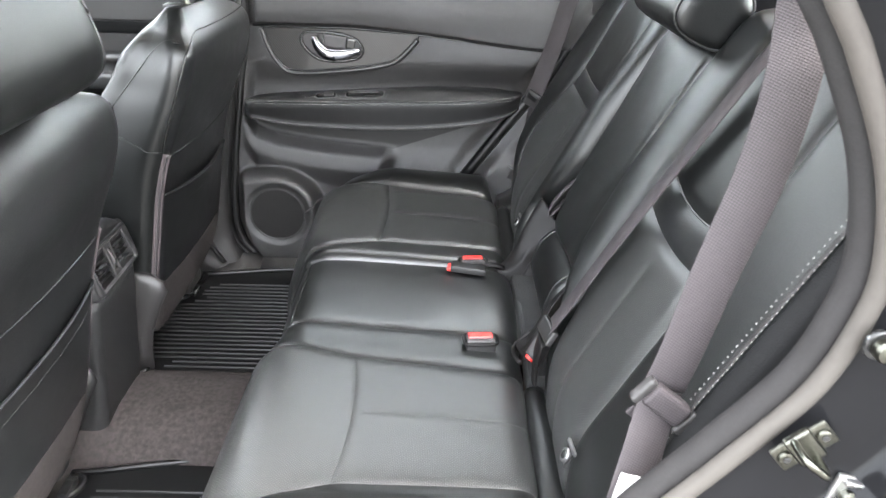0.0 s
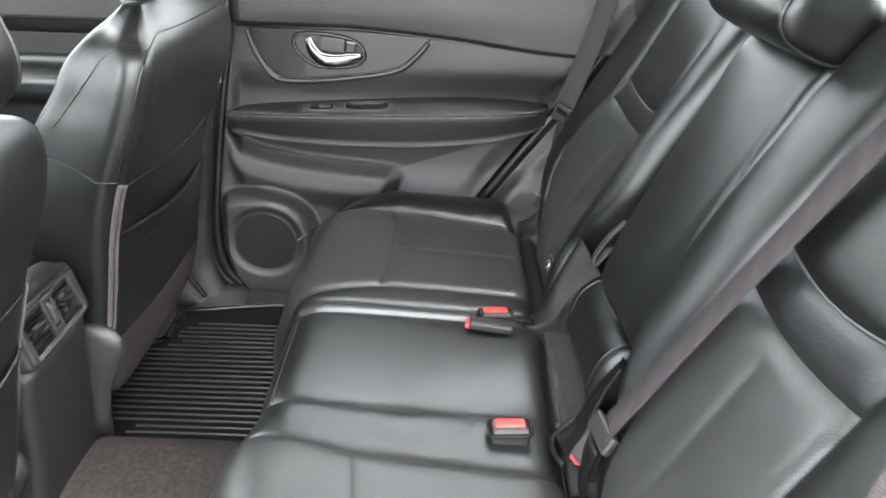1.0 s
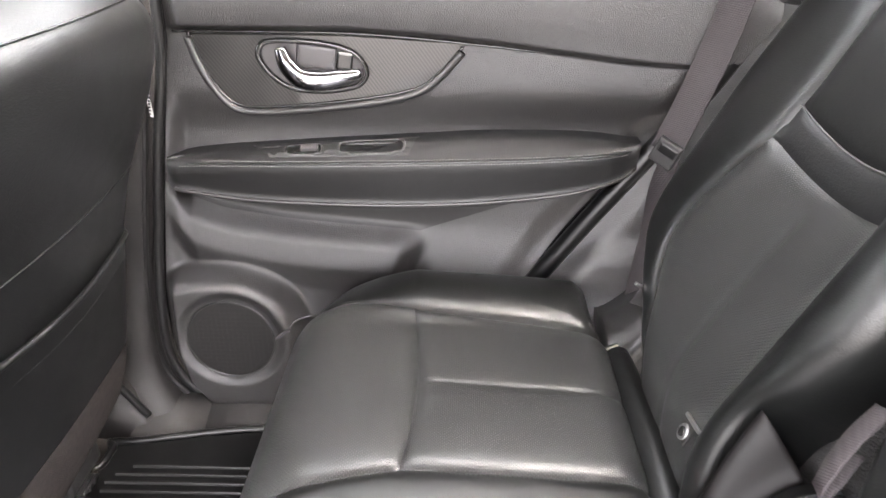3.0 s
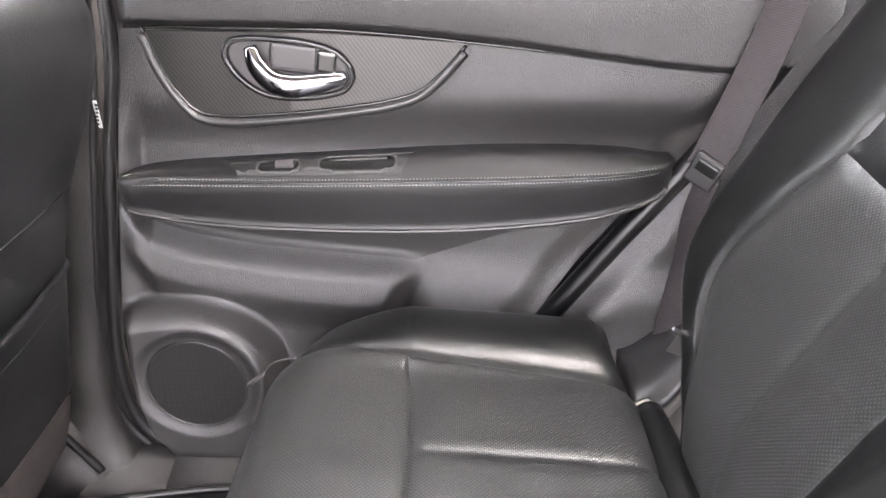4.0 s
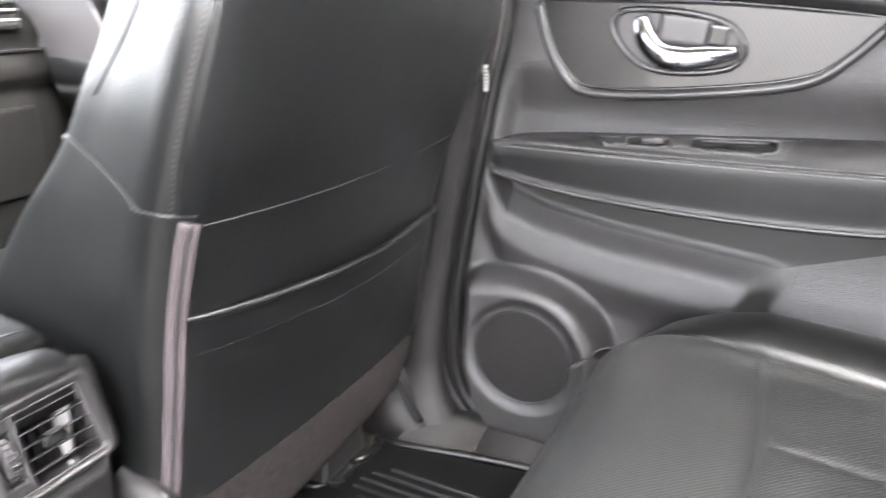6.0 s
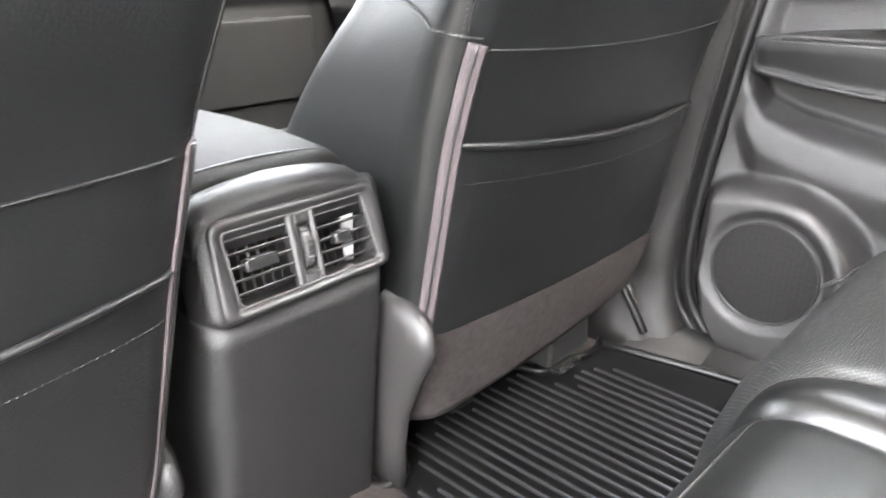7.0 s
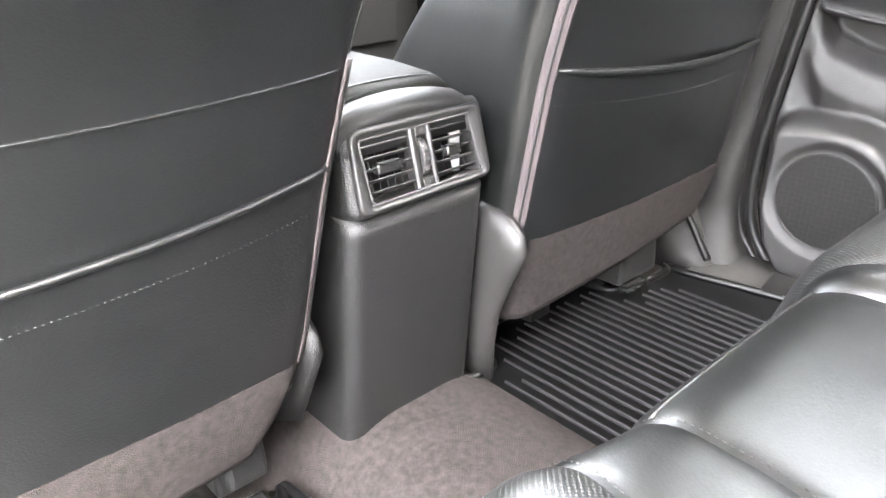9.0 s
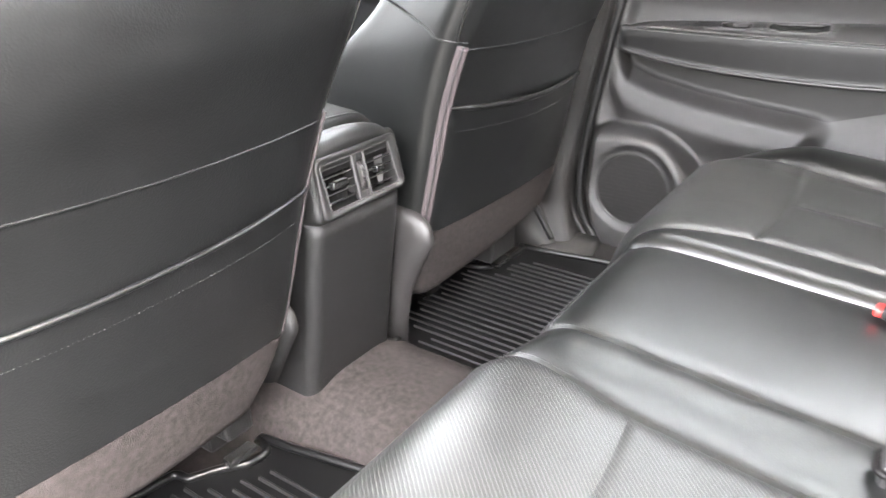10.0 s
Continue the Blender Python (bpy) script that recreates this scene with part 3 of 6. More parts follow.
specs_arm = {"pad": ("armrest_pad", LEATHER, ""), "edge": ("armrest_edge", LEATHER, "")}
PAR, _, _ = upholstery(
    armrest, BACK_LOW, [steps((0, 1.100), (arm_q(0.45), 1.120), (arm_q(0.50), 1.165), (arm_q(0.60), 1.198), (arm_q(0.77), 1.207)), steps((0, 1.145), (arm_q(0.45), 1.160), (arm_q(0.50), 1.200), (arm_q(0.60), 1.232), (arm_q(0.77), 1.240)), steps((0, 1.318), (arm_q(0.45), 1.340), (arm_q(0.50), 1.372), (arm_q(0.6), 1.390), (arm_q(0.77), 1.425)), steps((0, 1.340), (arm_q(0.45), 1.366), (arm_q(0.50), 1.398), (arm_q(0.6), 1.420), (arm_q(0.77), 1.455))], [8, 22, 8], [0.0, arm_q(0.79), BACK_LOW.length * 0.6, BACK_LOW.length], [34, 8, 8],
    lambda r, c: "pad" if c == 1 else "edge", specs_arm, 0.0, [], [], lambda Q, Y, s, k: 0.007 * np.clip(1 - ((Y - 1.33) / 0.1) ** 2, 0, 1), radius=0.016, wall=0.015, flip=-1)
loop = [(0.318, 1.404, 0.462), (0.300, 1.392, 0.446), (0.287, 1.386, 0.438), (0.290, 1.388, 0.455), (0.312, 1.402, 0.480), (0.336, 1.412, 0.500)]
ribbon("pull_strap", loop, [(0.2, 0.9, 0.1)], 0.020, 0.003, BELT, armrest, "grey fabric release strap", n=30)

hinge = thing("armrest_hinge_pad", "glossy black padded roll at the foot of the armrest", "cushion")
rings = []
for k, y in enumerate(np.linspace(1.232, 1.458, 14)):
    e = abs(2 * k / 13 - 1)
    r = 1 - 0.10 * e ** 6
    a = np.linspace(0, 2 * math.pi, 28, endpoint=False)
    c, s = np.cos(a), np.sin(a)
    rings.append(np.stack([0.312 + r * 0.036 * np.sign(c) * np.abs(c) ** 0.75, np.full(28, y), 0.333 + r * 0.050 * np.sign(s) * np.abs(s) ** 0.75], 1) + np.outer(s, (0.022, 0, 0)))
loft("pad", rings, LEATHER, hinge)
for k in (1, 12):
    tube("end_seam", rings[k], 0.0016, LEATHER_MATT, hinge, n=50, sides=6, closed=True)
flaps = thing("armrest_gap_cover", "brown-black felt flaps hiding the armrest hinge", "cover")


def flap(edge, ridge, hang, swell=0.038):
    """A draped sheet of felt: from its free edge over a ridge, then hanging down on the armrest's side."""
    e, r = smooth_path(edge, 30), smooth_path(ridge, 30)
    rows = []
    for k in range(30):
        u = k / 29
        up = np.array((-0.5, 0, 0.85))
        bulge = swell * (0.25 + 0.75 * u * u) * math.sin(math.pi * (0.15 + u * 0.60))
        fold = 0.003 * math.sin(11 * u)
        d = np.array(hang, float)
        row = [e[k], e[k] * 0.72 + r[k] * 0.28 + up * bulge, e[k] * 0.4 + r[k] * 0.6 + up * bulge * 0.9, e[k] * 0.12 + r[k] * 0.88 + up * (0.004 + fold * 0.5), r[k] + up * 0.003, r[k] + d * 0.25 + (0, 0, fold), r[k] + d * 0.6, r[k] + d]
        rows.append(smooth_path(row, 22))
    under = [q[::-1] + np.array((0.003, 0, -0.003)) for q in rows]
    loft("flap", [np.vstack([p, q]) for p, q in zip(rows, under)], FELT, flaps)
    tube("flap_edge", [p[0] for p in rows], 0.0018, FELT, flaps, n=40, sides=6)
    tube("flap_fold", [p[12] for p in rows], 0.0022, FELT, flaps, n=40, sides=6)


flap([(0.196, 1.478, 0.277), (0.216, 1.484, 0.282), (0.240, 1.492, 0.318), (0.264, 1.500, 0.362), (0.292, 1.510, 0.415)], [(0.200, 1.458, 0.272), (0.226, 1.456, 0.272), (0.253, 1.455, 0.302), (0.275, 1.465, 0.334), (0.321, 1.466, 0.378)], (0.024, -0.020, -0.075))
flap([(0.222, 1.100, 0.296), (0.240, 1.112, 0.318), (0.252, 1.130, 0.340), (0.268, 1.145, 0.372), (0.290, 1.160, 0.398)], [(0.214, 1.160, 0.284), (0.236, 1.168, 0.298), (0.252, 1.178, 0.318), (0.272, 1.192, 0.345), (0.305, 1.205, 0.385)], (0.028, 0.018, -0.070), 0.006)
tube("cup_rim", [(0.216, 1.096, 0.292), (0.209, 1.124, 0.287), (0.211, 1.152, 0.286), (0.224, 1.166, 0.293), (0.240, 1.172, 0.305)], 0.0045, FELT, flaps, "rolled rim of the flap", n=30, sides=8)
tube("tail", [(0.214, 1.462, 0.280), (0.19, 1.462, 0.287), (0.125, 1.468, 0.286)], 0.008, FELT, flaps, n=16, sides=8, flat=0.5)
part("gap_back", turned(box((0.02, 0.36, 0.52), 0.004, 1), pose(0.455, 1.38, 0.54, 0, 27, 0)), CARPET_DARK, flaps, "dark backing behind the armrest")
part("gap_floor", box((0.16, 0.42, 0.05), 0.01, 2, (0.310, 1.300, 0.245)), CARPET_DARK, flaps)

# ---- rear middle headrest ----
def headrest(name, label, centre, half, depth, height, tilt, posts, guide=0.01):
    """A rounded cushion with a front and rear seam, on two posts."""
    t = thing(name, label, "headrest")
    rings = []
    for k in range(25):
        v = -1 + 2 * k / 24
        w = half * np.sign(v) * (1 - (1 - abs(v)) ** 1.8)
        r = (1 - abs(v) ** 7 * 0.55)
        a = np.linspace(0, 2 * math.pi, 40, endpoint=False)
        c, s = np.cos(a), np.sin(a)
        x = depth / 2 * r * np.sign(c) * np.abs(c) ** 0.72
        z = height / 2 * r * np.sign(s) * np.abs(s) ** 0.62
        x, z = x * math.cos(tilt) + z * math.sin(tilt), z * math.cos(tilt) - x * math.sin(tilt)
        rings.append(np.stack([centre[0] + x, np.full(40, centre[1] + w), centre[2] + z], 1))
    loft("cushion", rings, LEATHER, t)
    rings = np.array(rings)
    for k in (3, 21):
        tube("piping", np.vstack([rings[k], rings[k][:1]]) + np.array((0, 0.002 * (1 if k > 12 else -1), 0)), 0.0022, LEATHER_MATT, t, n=70, sides=6, closed=False)
    for dy in (-posts, posts):
        tube("post", [(centre[0] + 0.005, centre[1] + dy, centre[2] - height * 0.38), (centre[0] + 0.03, centre[1] + dy, centre[2] - height * 0.5 - 0.05)], 0.006, ZINC, t, n=6, sides=12)
        part("post_guide", turned(box((0.034, 0.034, 0.014), 0.004), pose(centre[0] + guide, centre[1] + dy, centre[2] - height * 0.5 - 0.022)), PLASTIC, t)
    return t


headrest("rear_headrest", "low black leather headrest on the rear middle seat", (0.468, 1.325, 0.843), 0.135, 0.115, 0.105, 0.45, 0.06, 0.06)

# ---- seat belts and buckles ----
def buckle(label, centre, turn, lean, stalk=0.05):
    """A belt buckle: dark housing with a red press button and slot."""
    t = thing("belt_buckle", label, "buckle", "rear buckles")
    m = pose(*centre, 0, lean, turn)
    part("housing", turned(box((0.046, 0.036, 0.022), 0.005, 3), m), PLASTIC, t, smooth=False)
    part("button", turned(box((0.014, 0.030, 0.019), 0.003, 2, (-0.019, 0, 0.003)), m), RED, t, "red release button")
    part("slot", turned(box((0.006, 0.026, 0.004), 0.001, 1, (-0.025, 0, 0.010)), m), GLOSS, t)
    part("stalk", turned(box((stalk, 0.026, 0.010), 0.003, 2, (0.02 + stalk / 2, 0, -0.006)), m), BELT, t)
    return t


def buckle_up(label, centre, yaw, pitch=0):
    """A buckle sunk in the cushion, its red button facing up, in a dark pocket."""
    t = thing("belt_buckle", label, "buckle", "rear buckles")
    m = pose(*centre, 0, pitch, yaw)
    part("housing", turned(box((0.052, 0.031, 0.040), 0.005, 3, (0, 0, -0.014)), m), PLASTIC, t)
    part("button", turned(box((0.043, 0.018, 0.010), 0.004, 3, (0, 0.004, 0.003)), m), RED, t, "red release button")
    # pinkish tint stands for the highlight on the slot
    part("slot", turned(box((0.046, 0.007, 0.006), 0.001, 1, (0, -0.010, 0.0050)), m), ZIP, t, "slot edge with its highlight as a pale tint")
    rim = [(0.029 * math.copysign(abs(math.cos(a)) ** 0.35, math.cos(a)), 0.0175 * math.copysign(abs(math.sin(a)) ** 0.35, math.sin(a))) for a in np.linspace(0, 2 * math.pi, 32, endpoint=False)]
    tube("pocket_rim", [m @ Vector((x, y, 0.000)) for x, y in rim], 0.0030, FELT, t, n=64, sides=8, closed=True)
    return t


buckle_up("black belt buckle with red button in the cushion", (0.153, 1.166, 0.290), 4)
buckle_up("black belt buckle with red button beside the seat split", (0.149, 1.473, 0.288), 4)
flat_buckle = thing("belt_buckle", "black belt buckle lying flat beside the seat split", "buckle", "rear buckles")
part("housing", turned(box((0.074, 0.028, 0.014), 0.005, 3), pose(0.138, 1.422, 0.296, 0, 4, -6)), SEAL, flat_buckle)
part("button", turned(box((0.010, 0.022, 0.009), 0.003, 2), pose(0.100, 1.426, 0.296, 0, 4, -6)), RED, flat_buckle, "red release button")

near_belt = thing("seat_belt", "grey webbing seat belt hanging beside the door opening", "seat belt", "rear seat belts")
pts = [(0.385, 0.76, 1.02), (0.386, 0.745, 0.915), (0.379, 0.722, 0.848), (0.362, 0.705, 0.765), (0.338, 0.695, 0.680), (0.318, 0.690, 0.590), (0.306, 0.688, 0.545)]
ribbon("webbing", pts, [(0.72, -0.2, 0.3), (0.75, -0.2, 0.3), (0.9, -0.2, 0.2), (1, -0.1, -0.2), (1, 0, -0.35), (1, 0.1, -0.5), (1, 0.1, -0.6)], 0.0475, 0.0022, BELT, near_belt)
pts = [(0.306, 0.688, 0.545), (0.297, 0.676, 0.520), (0.284, 0.655, 0.480), (0.268, 0.630, 0.43), (0.262, 0.62, 0.38)]
ribbon("lower_webbing", pts, [(1, 0.1, -0.6), (1, 0.1, -0.45), (1, 0.1, -0.35), (1, 0.1, -0.3), (1, 0.1, -0.3)], 0.0475, 0.0022, BELT, near_belt)
m = pose(0.3085, 0.683, 0.531, 0, 39, 0)
part("tongue", turned(box((0.060, 0.012, 0.022), 0.005, 3), m), PLASTIC, near_belt, "black plastic latch tongue")
part("belt_loop", turned(box((0.052, 0.020, 0.027), 0.008, 4, (0, -0.001, 0)), m), BELT, near_belt, "webbing folded through the tongue")
for k in (-1, 1):
    part("tongue_end", turned(box((0.010, 0.013, 0.032), 0.0045, 4, (0.0310 * k, -0.003, -0.002)), m), COVER, near_belt)
part("fold_stitching", turned(box((0.040, 0.004, 0.012), 0.0015, 2, (-0.003, -0.001, -0.028)), m), BELT, near_belt)
ribbon("care_label", [(0.2800, 0.6400, 0.4720), (0.2740, 0.6330, 0.4520), (0.2680, 0.6250, 0.4300)], [(1, 0.1, -0.4)], 0.040, 0.001, WHITE, near_belt, "white printed care label", n=8)

mid_belt = thing("seat_belt", "grey webbing middle belt lying across the backrest", "seat belt", "rear seat belts")
pts = [(0.515, 0.985, 0.868), (0.475, 1.000, 0.822), (0.440, 1.012, 0.755), (0.385, 1.025, 0.650), (0.330, 1.036, 0.545), (0.280, 1.046, 0.445), (0.250, 1.052, 0.388)]
ribbon("webbing", pts, [(0.15, 1, 0.0)], 0.047, 0.0022, BELT, mid_belt)
part("tongue", turned(box((0.010, 0.058, 0.026), 0.004, 3), pose(0.247, 1.050, 0.384, 0, 28, 8)), PLASTIC, mid_belt, "black plastic latch tongue")
tube("anchor_strap", [(0.240, 1.055, 0.365), (0.236, 1.060, 0.330), (0.236, 1.064, 0.28)], 0.018, FELT, mid_belt, n=14, sides=10, flat=0.25, up=(1, 0, 0.3))
part("buckle", turned(box((0.020, 0.030, 0.050), 0.005, 3), pose(0.246, 1.086, 0.332, 0, 35, 25)), PLASTIC, mid_belt)
part("button", turned(box((0.012, 0.018, 0.014), 0.003, 2), pose(0.234, 1.096, 0.304, 0, 35, 25)), RED, mid_belt, "red release button")

far_belt = thing("seat_belt", "grey-brown webbing seat belt in front of the pillar trim", "seat belt", "rear seat belts")
pts = [(0.425, 2.0, 0.90), (0.385, 2.0, 0.76), (0.362, 2.0, 0.665), (0.335, 2.003, 0.575), (0.312, 2.008, 0.505)]
ribbon("webbing", pts, [(0.8, -0.55, -0.25)], 0.047, 0.0022, BELT, far_belt)
pts = [(0.322, 2.008, 0.500), (0.311, 2.012, 0.44), (0.308, 2.006, 0.37), (0.30, 2.0, 0.30), (0.288, 1.99, 0.22)]
ribbon("lower_webbing", pts, [(0.45, -0.88, -0.1), (0.40, -0.9, 0), (0.65, -0.75, 0.2), (0.6, -0.8, 0), (0.5, -0.85, 0)], 0.040, 0.0022, BELT, far_belt)
part("tongue", turned(box((0.040, 0.011, 0.042), 0.005, 3), pose(0.312, 2.002, 0.505, 0, 24, -33)), PLASTIC, far_belt, "dark plastic latch tongue")
part("tongue_slot", turned(box((0.030, 0.014, 0.016), 0.003, 2), pose(0.315, 2.000, 0.510, 0, 24, -33)), RUBBER, far_belt)

for where, label in (((0.256, 1.573, 0.340), "round child seat anchor tag on the narrow backrest"), ((0.256, 1.822, 0.352), "round child seat anchor tag near the door"), ((0.252, 0.809, 0.352), "round child seat anchor tag on the wide backrest")):
    tag = thing("anchor_tag", label, "tag", "anchor tags")
    m = pose(where[0] - 0.006, where[1], where[2], 0, -62, 0) if where[1] < 1.7 else pose(where[0] + 0.002, where[1] + 0.012, where[2], 0, -62, 0) @ pose(0, 0, 0, -75, 0, 0)
    part("plate", turned(box((0.026, 0.026, 0.003), 0.002, 2), m), PLASTIC, tag)
    part("button", turned(disc(0.0095, 0.003, 0.001, 24), m @ pose(-0.003, 0, 0.002)), SATIN, tag, "pale round badge")
    part("mark", turned(disc(0.0060, 0.002, 0.0006, 20), m @ pose(-0.003, 0, 0.0035)), GLOSS, tag)
    part("flap", turned(box((0.005, 0.036, 0.004), 0.0015, 2), m @ pose(0.014, -0.004, 0.003, 0, 0, 6)), SATIN, tag, "pale metal edge")

# ---- far rear door ----
DOOR_Y = 2.062
door = thing("door_1", "closed rear door with grey grained trim, carbon insert and speaker", "door", kind="structure")


def ease(a, b, x):
    t = np.clip((x - a) / (b - a), 0, 1)
    return t * t * (3 - 2 * t)


SPX, SPZ, SPR = -0.388, 0.146, 0.076
front_line = [(-0.440, 0.86), (-0.442, 0.650), (-0.466, 0.518), (-0.486, 0.398), (-0.511, 0.228), (-0.515, 0.110), (-0.500, 0.050), (-0.474, 0.014), (-0.450, -0.013), (-0.40, -0.045)]


def pocket_edge(x):
    """Height of the shoulder where the lower panel swells out below the armrest."""
    return np.interp(x, [-0.50, -0.462, -0.441, -0.393, -0.293, -0.20, -0.083, -0.055, 0.3], [0.44, 0.410, 0.380, 0.362, 0.345, 0.336, 0.327, 0.322, 0.30])


def door_front(z):
    """Where the trim starts, just behind the front edge strip."""
    zs, xs = [p[1] for p in front_line][::-1], [p[0] for p in front_line][::-1]
    return np.interp(z, zs, xs) + 0.007


def door_face(x, z):
    """How far the trim stands inward of the door's plane."""
    d = 0.0 * x
    line = 0.664 - 0.012 * ease(-0.2, 0.05, x) - 0.034 * ease(-0.05, 0.36, x)
    d = d + 0.020 * ease(0, 0.012, z - line) + 0.012 * np.sin(np.clip((z - line) / 0.14, 0, 1) * math.pi)
    d = d + 0.014 * np.exp(-((z - 0.595) / 0.050) ** 2) * ease(-0.08, 0.20, x)
    d = d - 0.020 * ease(0.585, 0.500, z) * ease(0.42, 0.46, z)
    # hollow below the armrest that sweeps out again downwards, and the swollen panel in front of it
    low = pocket_edge(x)
    d = d + 0.040 * ease(0.345, 0.19, z) * ease(-0.09, -0.03, x) - 0.036 * ease(0.46, 0.41, z)
    end = ease(-0.030, -0.086, x + 0.42 * np.clip(0.33 - z, 0, 0.2))
    d = d + (0.034 * ease(-0.016, 0.030, low - z) + 0.008 * ease(0.0, 0.07, low - z) - 0.014 * ease(0.060, 0.125, low - z)) * end
    d = d + 0.010 * ease(0.20, 0.10, z)
    # the panel turns away towards the rear edge
    gap = 0.100 + 0.755 * (z - 0.215) - x
    d = d - 0.012 * ease(0.070, 0.012, gap)
    # speaker: the lower panel rises in a round shoulder over the grille
    over = np.hypot(np.where(x < SPX, 0.55 * (x - SPX), x - SPX), np.maximum(z - SPZ, 0.0))
    r = np.hypot(x - SPX, z - SPZ)
    swell = ease(0.136, 0.100, over)
    d = d * (1 - swell) + np.maximum(d, 0.048) * swell - 0.007 * ease(0.098, 0.080, r)
    d = d - 0.02 * ease(0.02, -0.04, z)
    near = x - door_front(z)
    return d * ease(0.0, 0.030, near)


U = np.linspace(0, 1, 230)[:, None]


def door_span(z):
    front = door_front(z)
    rear = np.where(z < 0.215, 0.10 - 0.3 * (0.215 - z), 0.100 + 0.755 * (z - 0.215))
    return front, np.minimum(rear, 0.46)


def hollow_edge(x):
    """Where the smooth, shade-toned hollow under the armrest meets the grained panel."""
    return np.where(x < -0.06, pocket_edge(x) + 0.004, 0.327 + 0.34 * (x + 0.06))


edge = np.full((230, 1), 0.34)
for _ in range(12):
    f, r = door_span(edge)
    edge = 0.5 * edge + 0.5 * np.minimum(hollow_edge(f + U * (r - f)), 0.46)
Z = np.concatenate([-0.05 + (edge + 0.05) * np.linspace(0, 1, 150)[None], edge + (0.86 - edge) * np.linspace(0, 1, 171)[None, 1:]], 1)
f, r = door_span(Z)
XW = f + U * (r - f)
P = np.stack([XW, DOOR_Y - door_face(XW, Z), Z], -1)
quads = grid_faces(230, 320)
mid = P.reshape(-1, 3)[quads].mean(1)
hollow = (np.tile(np.arange(319), 229) >= 149) & (mid[:, 2] < 0.45)
for some, mat, short, title in ((quads[~hollow], GRAIN, "trim_panel", "grey grained plastic trim panel"), (quads[hollow], HOLLOW, "pocket_recess", "smooth hollow under the armrest, its shade put into the material")):
    used, back = np.unique(some, return_inverse=True)
    link(short, P.reshape(-1, 3)[used], back.reshape(-1, 4), mat, door, title, fix=False)
tube("pad_seam", [(x, DOOR_Y - 0.004, 0.664 - 0.012 * float(ease(-0.2, 0.05, x)) - 0.034 * float(ease(-0.05, 0.36, x))) for x in np.linspace(-0.425, 0.40, 14)], 0.0020, GLOSS, door, n=60, sides=6)

# carbon insert with its raised lip
trim = smooth_path([(-0.402, 0.660), (-0.390, 0.620), (-0.364, 0.573), (-0.333, 0.549), (-0.258, 0.549), (-0.151, 0.561), (-0.081, 0.574), (-0.039, 0.594), (0.012, 0.650)], 50)
top_edge = np.array([(x, 0.661 - 0.010 * float(ease(-0.2, 0.05, x))) for x in np.linspace(0.0, -0.39, 24)])
part("carbon_insert", plate(np.vstack([trim, top_edge]), DOOR_Y - 0.006, 0.02, 0.0015, 1), CARBON, door, "dark carbon-pattern insert")
tube("insert_lip", [(p[0], DOOR_Y - 0.008, p[1] - 0.003) for p in trim[::4]], 0.0065, PLASTIC, door, "raised lip under the insert", n=80, sides=10)
tube("insert_shadow_gap", [(p[0] + 0.001, DOOR_Y - 0.0075, p[1] + 0.005) for p in trim[::4]], 0.0022, GLOSS, door, n=80, sides=6)

# door handle
bezel = smooth_path([(-0.300, 0.632), (-0.285, 0.651), (-0.215, 0.651), (-0.160, 0.638), (-0.139, 0.612), (-0.147, 0.590), (-0.192, 0.579), (-0.248, 0.581), (-0.283, 0.603)], 60, closed=True)
handle = part("door_handle", plate(bezel * 0.93 + np.array((-0.219, 0.615)) * 0.07, DOOR_Y - 0.0065, 0.004, 0.001, 1), PLASTIC_GREY, door, "chrome pull handle in an oval dished bezel")
tube("bezel", [(p[0], DOOR_Y - 0.009, p[1]) for p in bezel[::3]], 0.0042, GLOSS, handle, "gloss black ring", n=90, sides=10, closed=True)
tube("bezel_edge", [(p[0], DOOR_Y - 0.0125, p[1]) for p in (bezel * 0.965 + np.array((-0.219, 0.615)) * 0.035)[::3]], 0.0007, PLASTIC_GREY, handle, n=90, sides=8, closed=True)
lever = [(-0.264, 0.643), (-0.256, 0.622), (-0.238, 0.603), (-0.212, 0.597), (-0.175, 0.602), (-0.146, 0.607)]
lever_path = smooth_path([(x, DOOR_Y - 0.016 - 0.012 * math.sin(math.pi * i / 5), z) for i, (x, z) in enumerate(lever)], 30)
wid = np.interp(np.linspace(0, 1, 30), [0, 0.2, 0.5, 0.8, 1], [0.009, 0.013, 0.0155, 0.0125, 0.008])
rings = []
t, s, u = frames_along(lever_path, (0, -1, 0))
for q, b, c, w in zip(lever_path, s, u, wid):
    rings.append([q + w * math.cos(a) * b + 0.008 * math.sin(a) * c for a in np.linspace(0, 2 * math.pi, 16, endpoint=False)])
loft("lever", rings, CHROME, handle, "curved chrome lever")
part("cup", turned(box((0.060, 0.004, 0.036), 0.006, 3), pose(-0.212, DOOR_Y - 0.0085, 0.629, 0, 6, 0)), PLASTIC_GREY, handle, "grey finger cup")
part("lock_knob", turned(box((0.024, 0.012, 0.026), 0.004, 3), pose(-0.170, DOOR_Y - 0.012, 0.625, 0, 8, 0)), GLOSS, handle, "black lock lever")

# armrest: a long vinyl pad with a switch plate on top
ARM_X0, ARM_X1 = -0.463, 0.290


def smooth_table(xs, zs):
    """A smooth curve through a table, as a function."""
    p = smooth_path(list(zip(xs, zs)), 240)
    return lambda x: float(np.interp(x, p[:, 0], p[:, 1]))


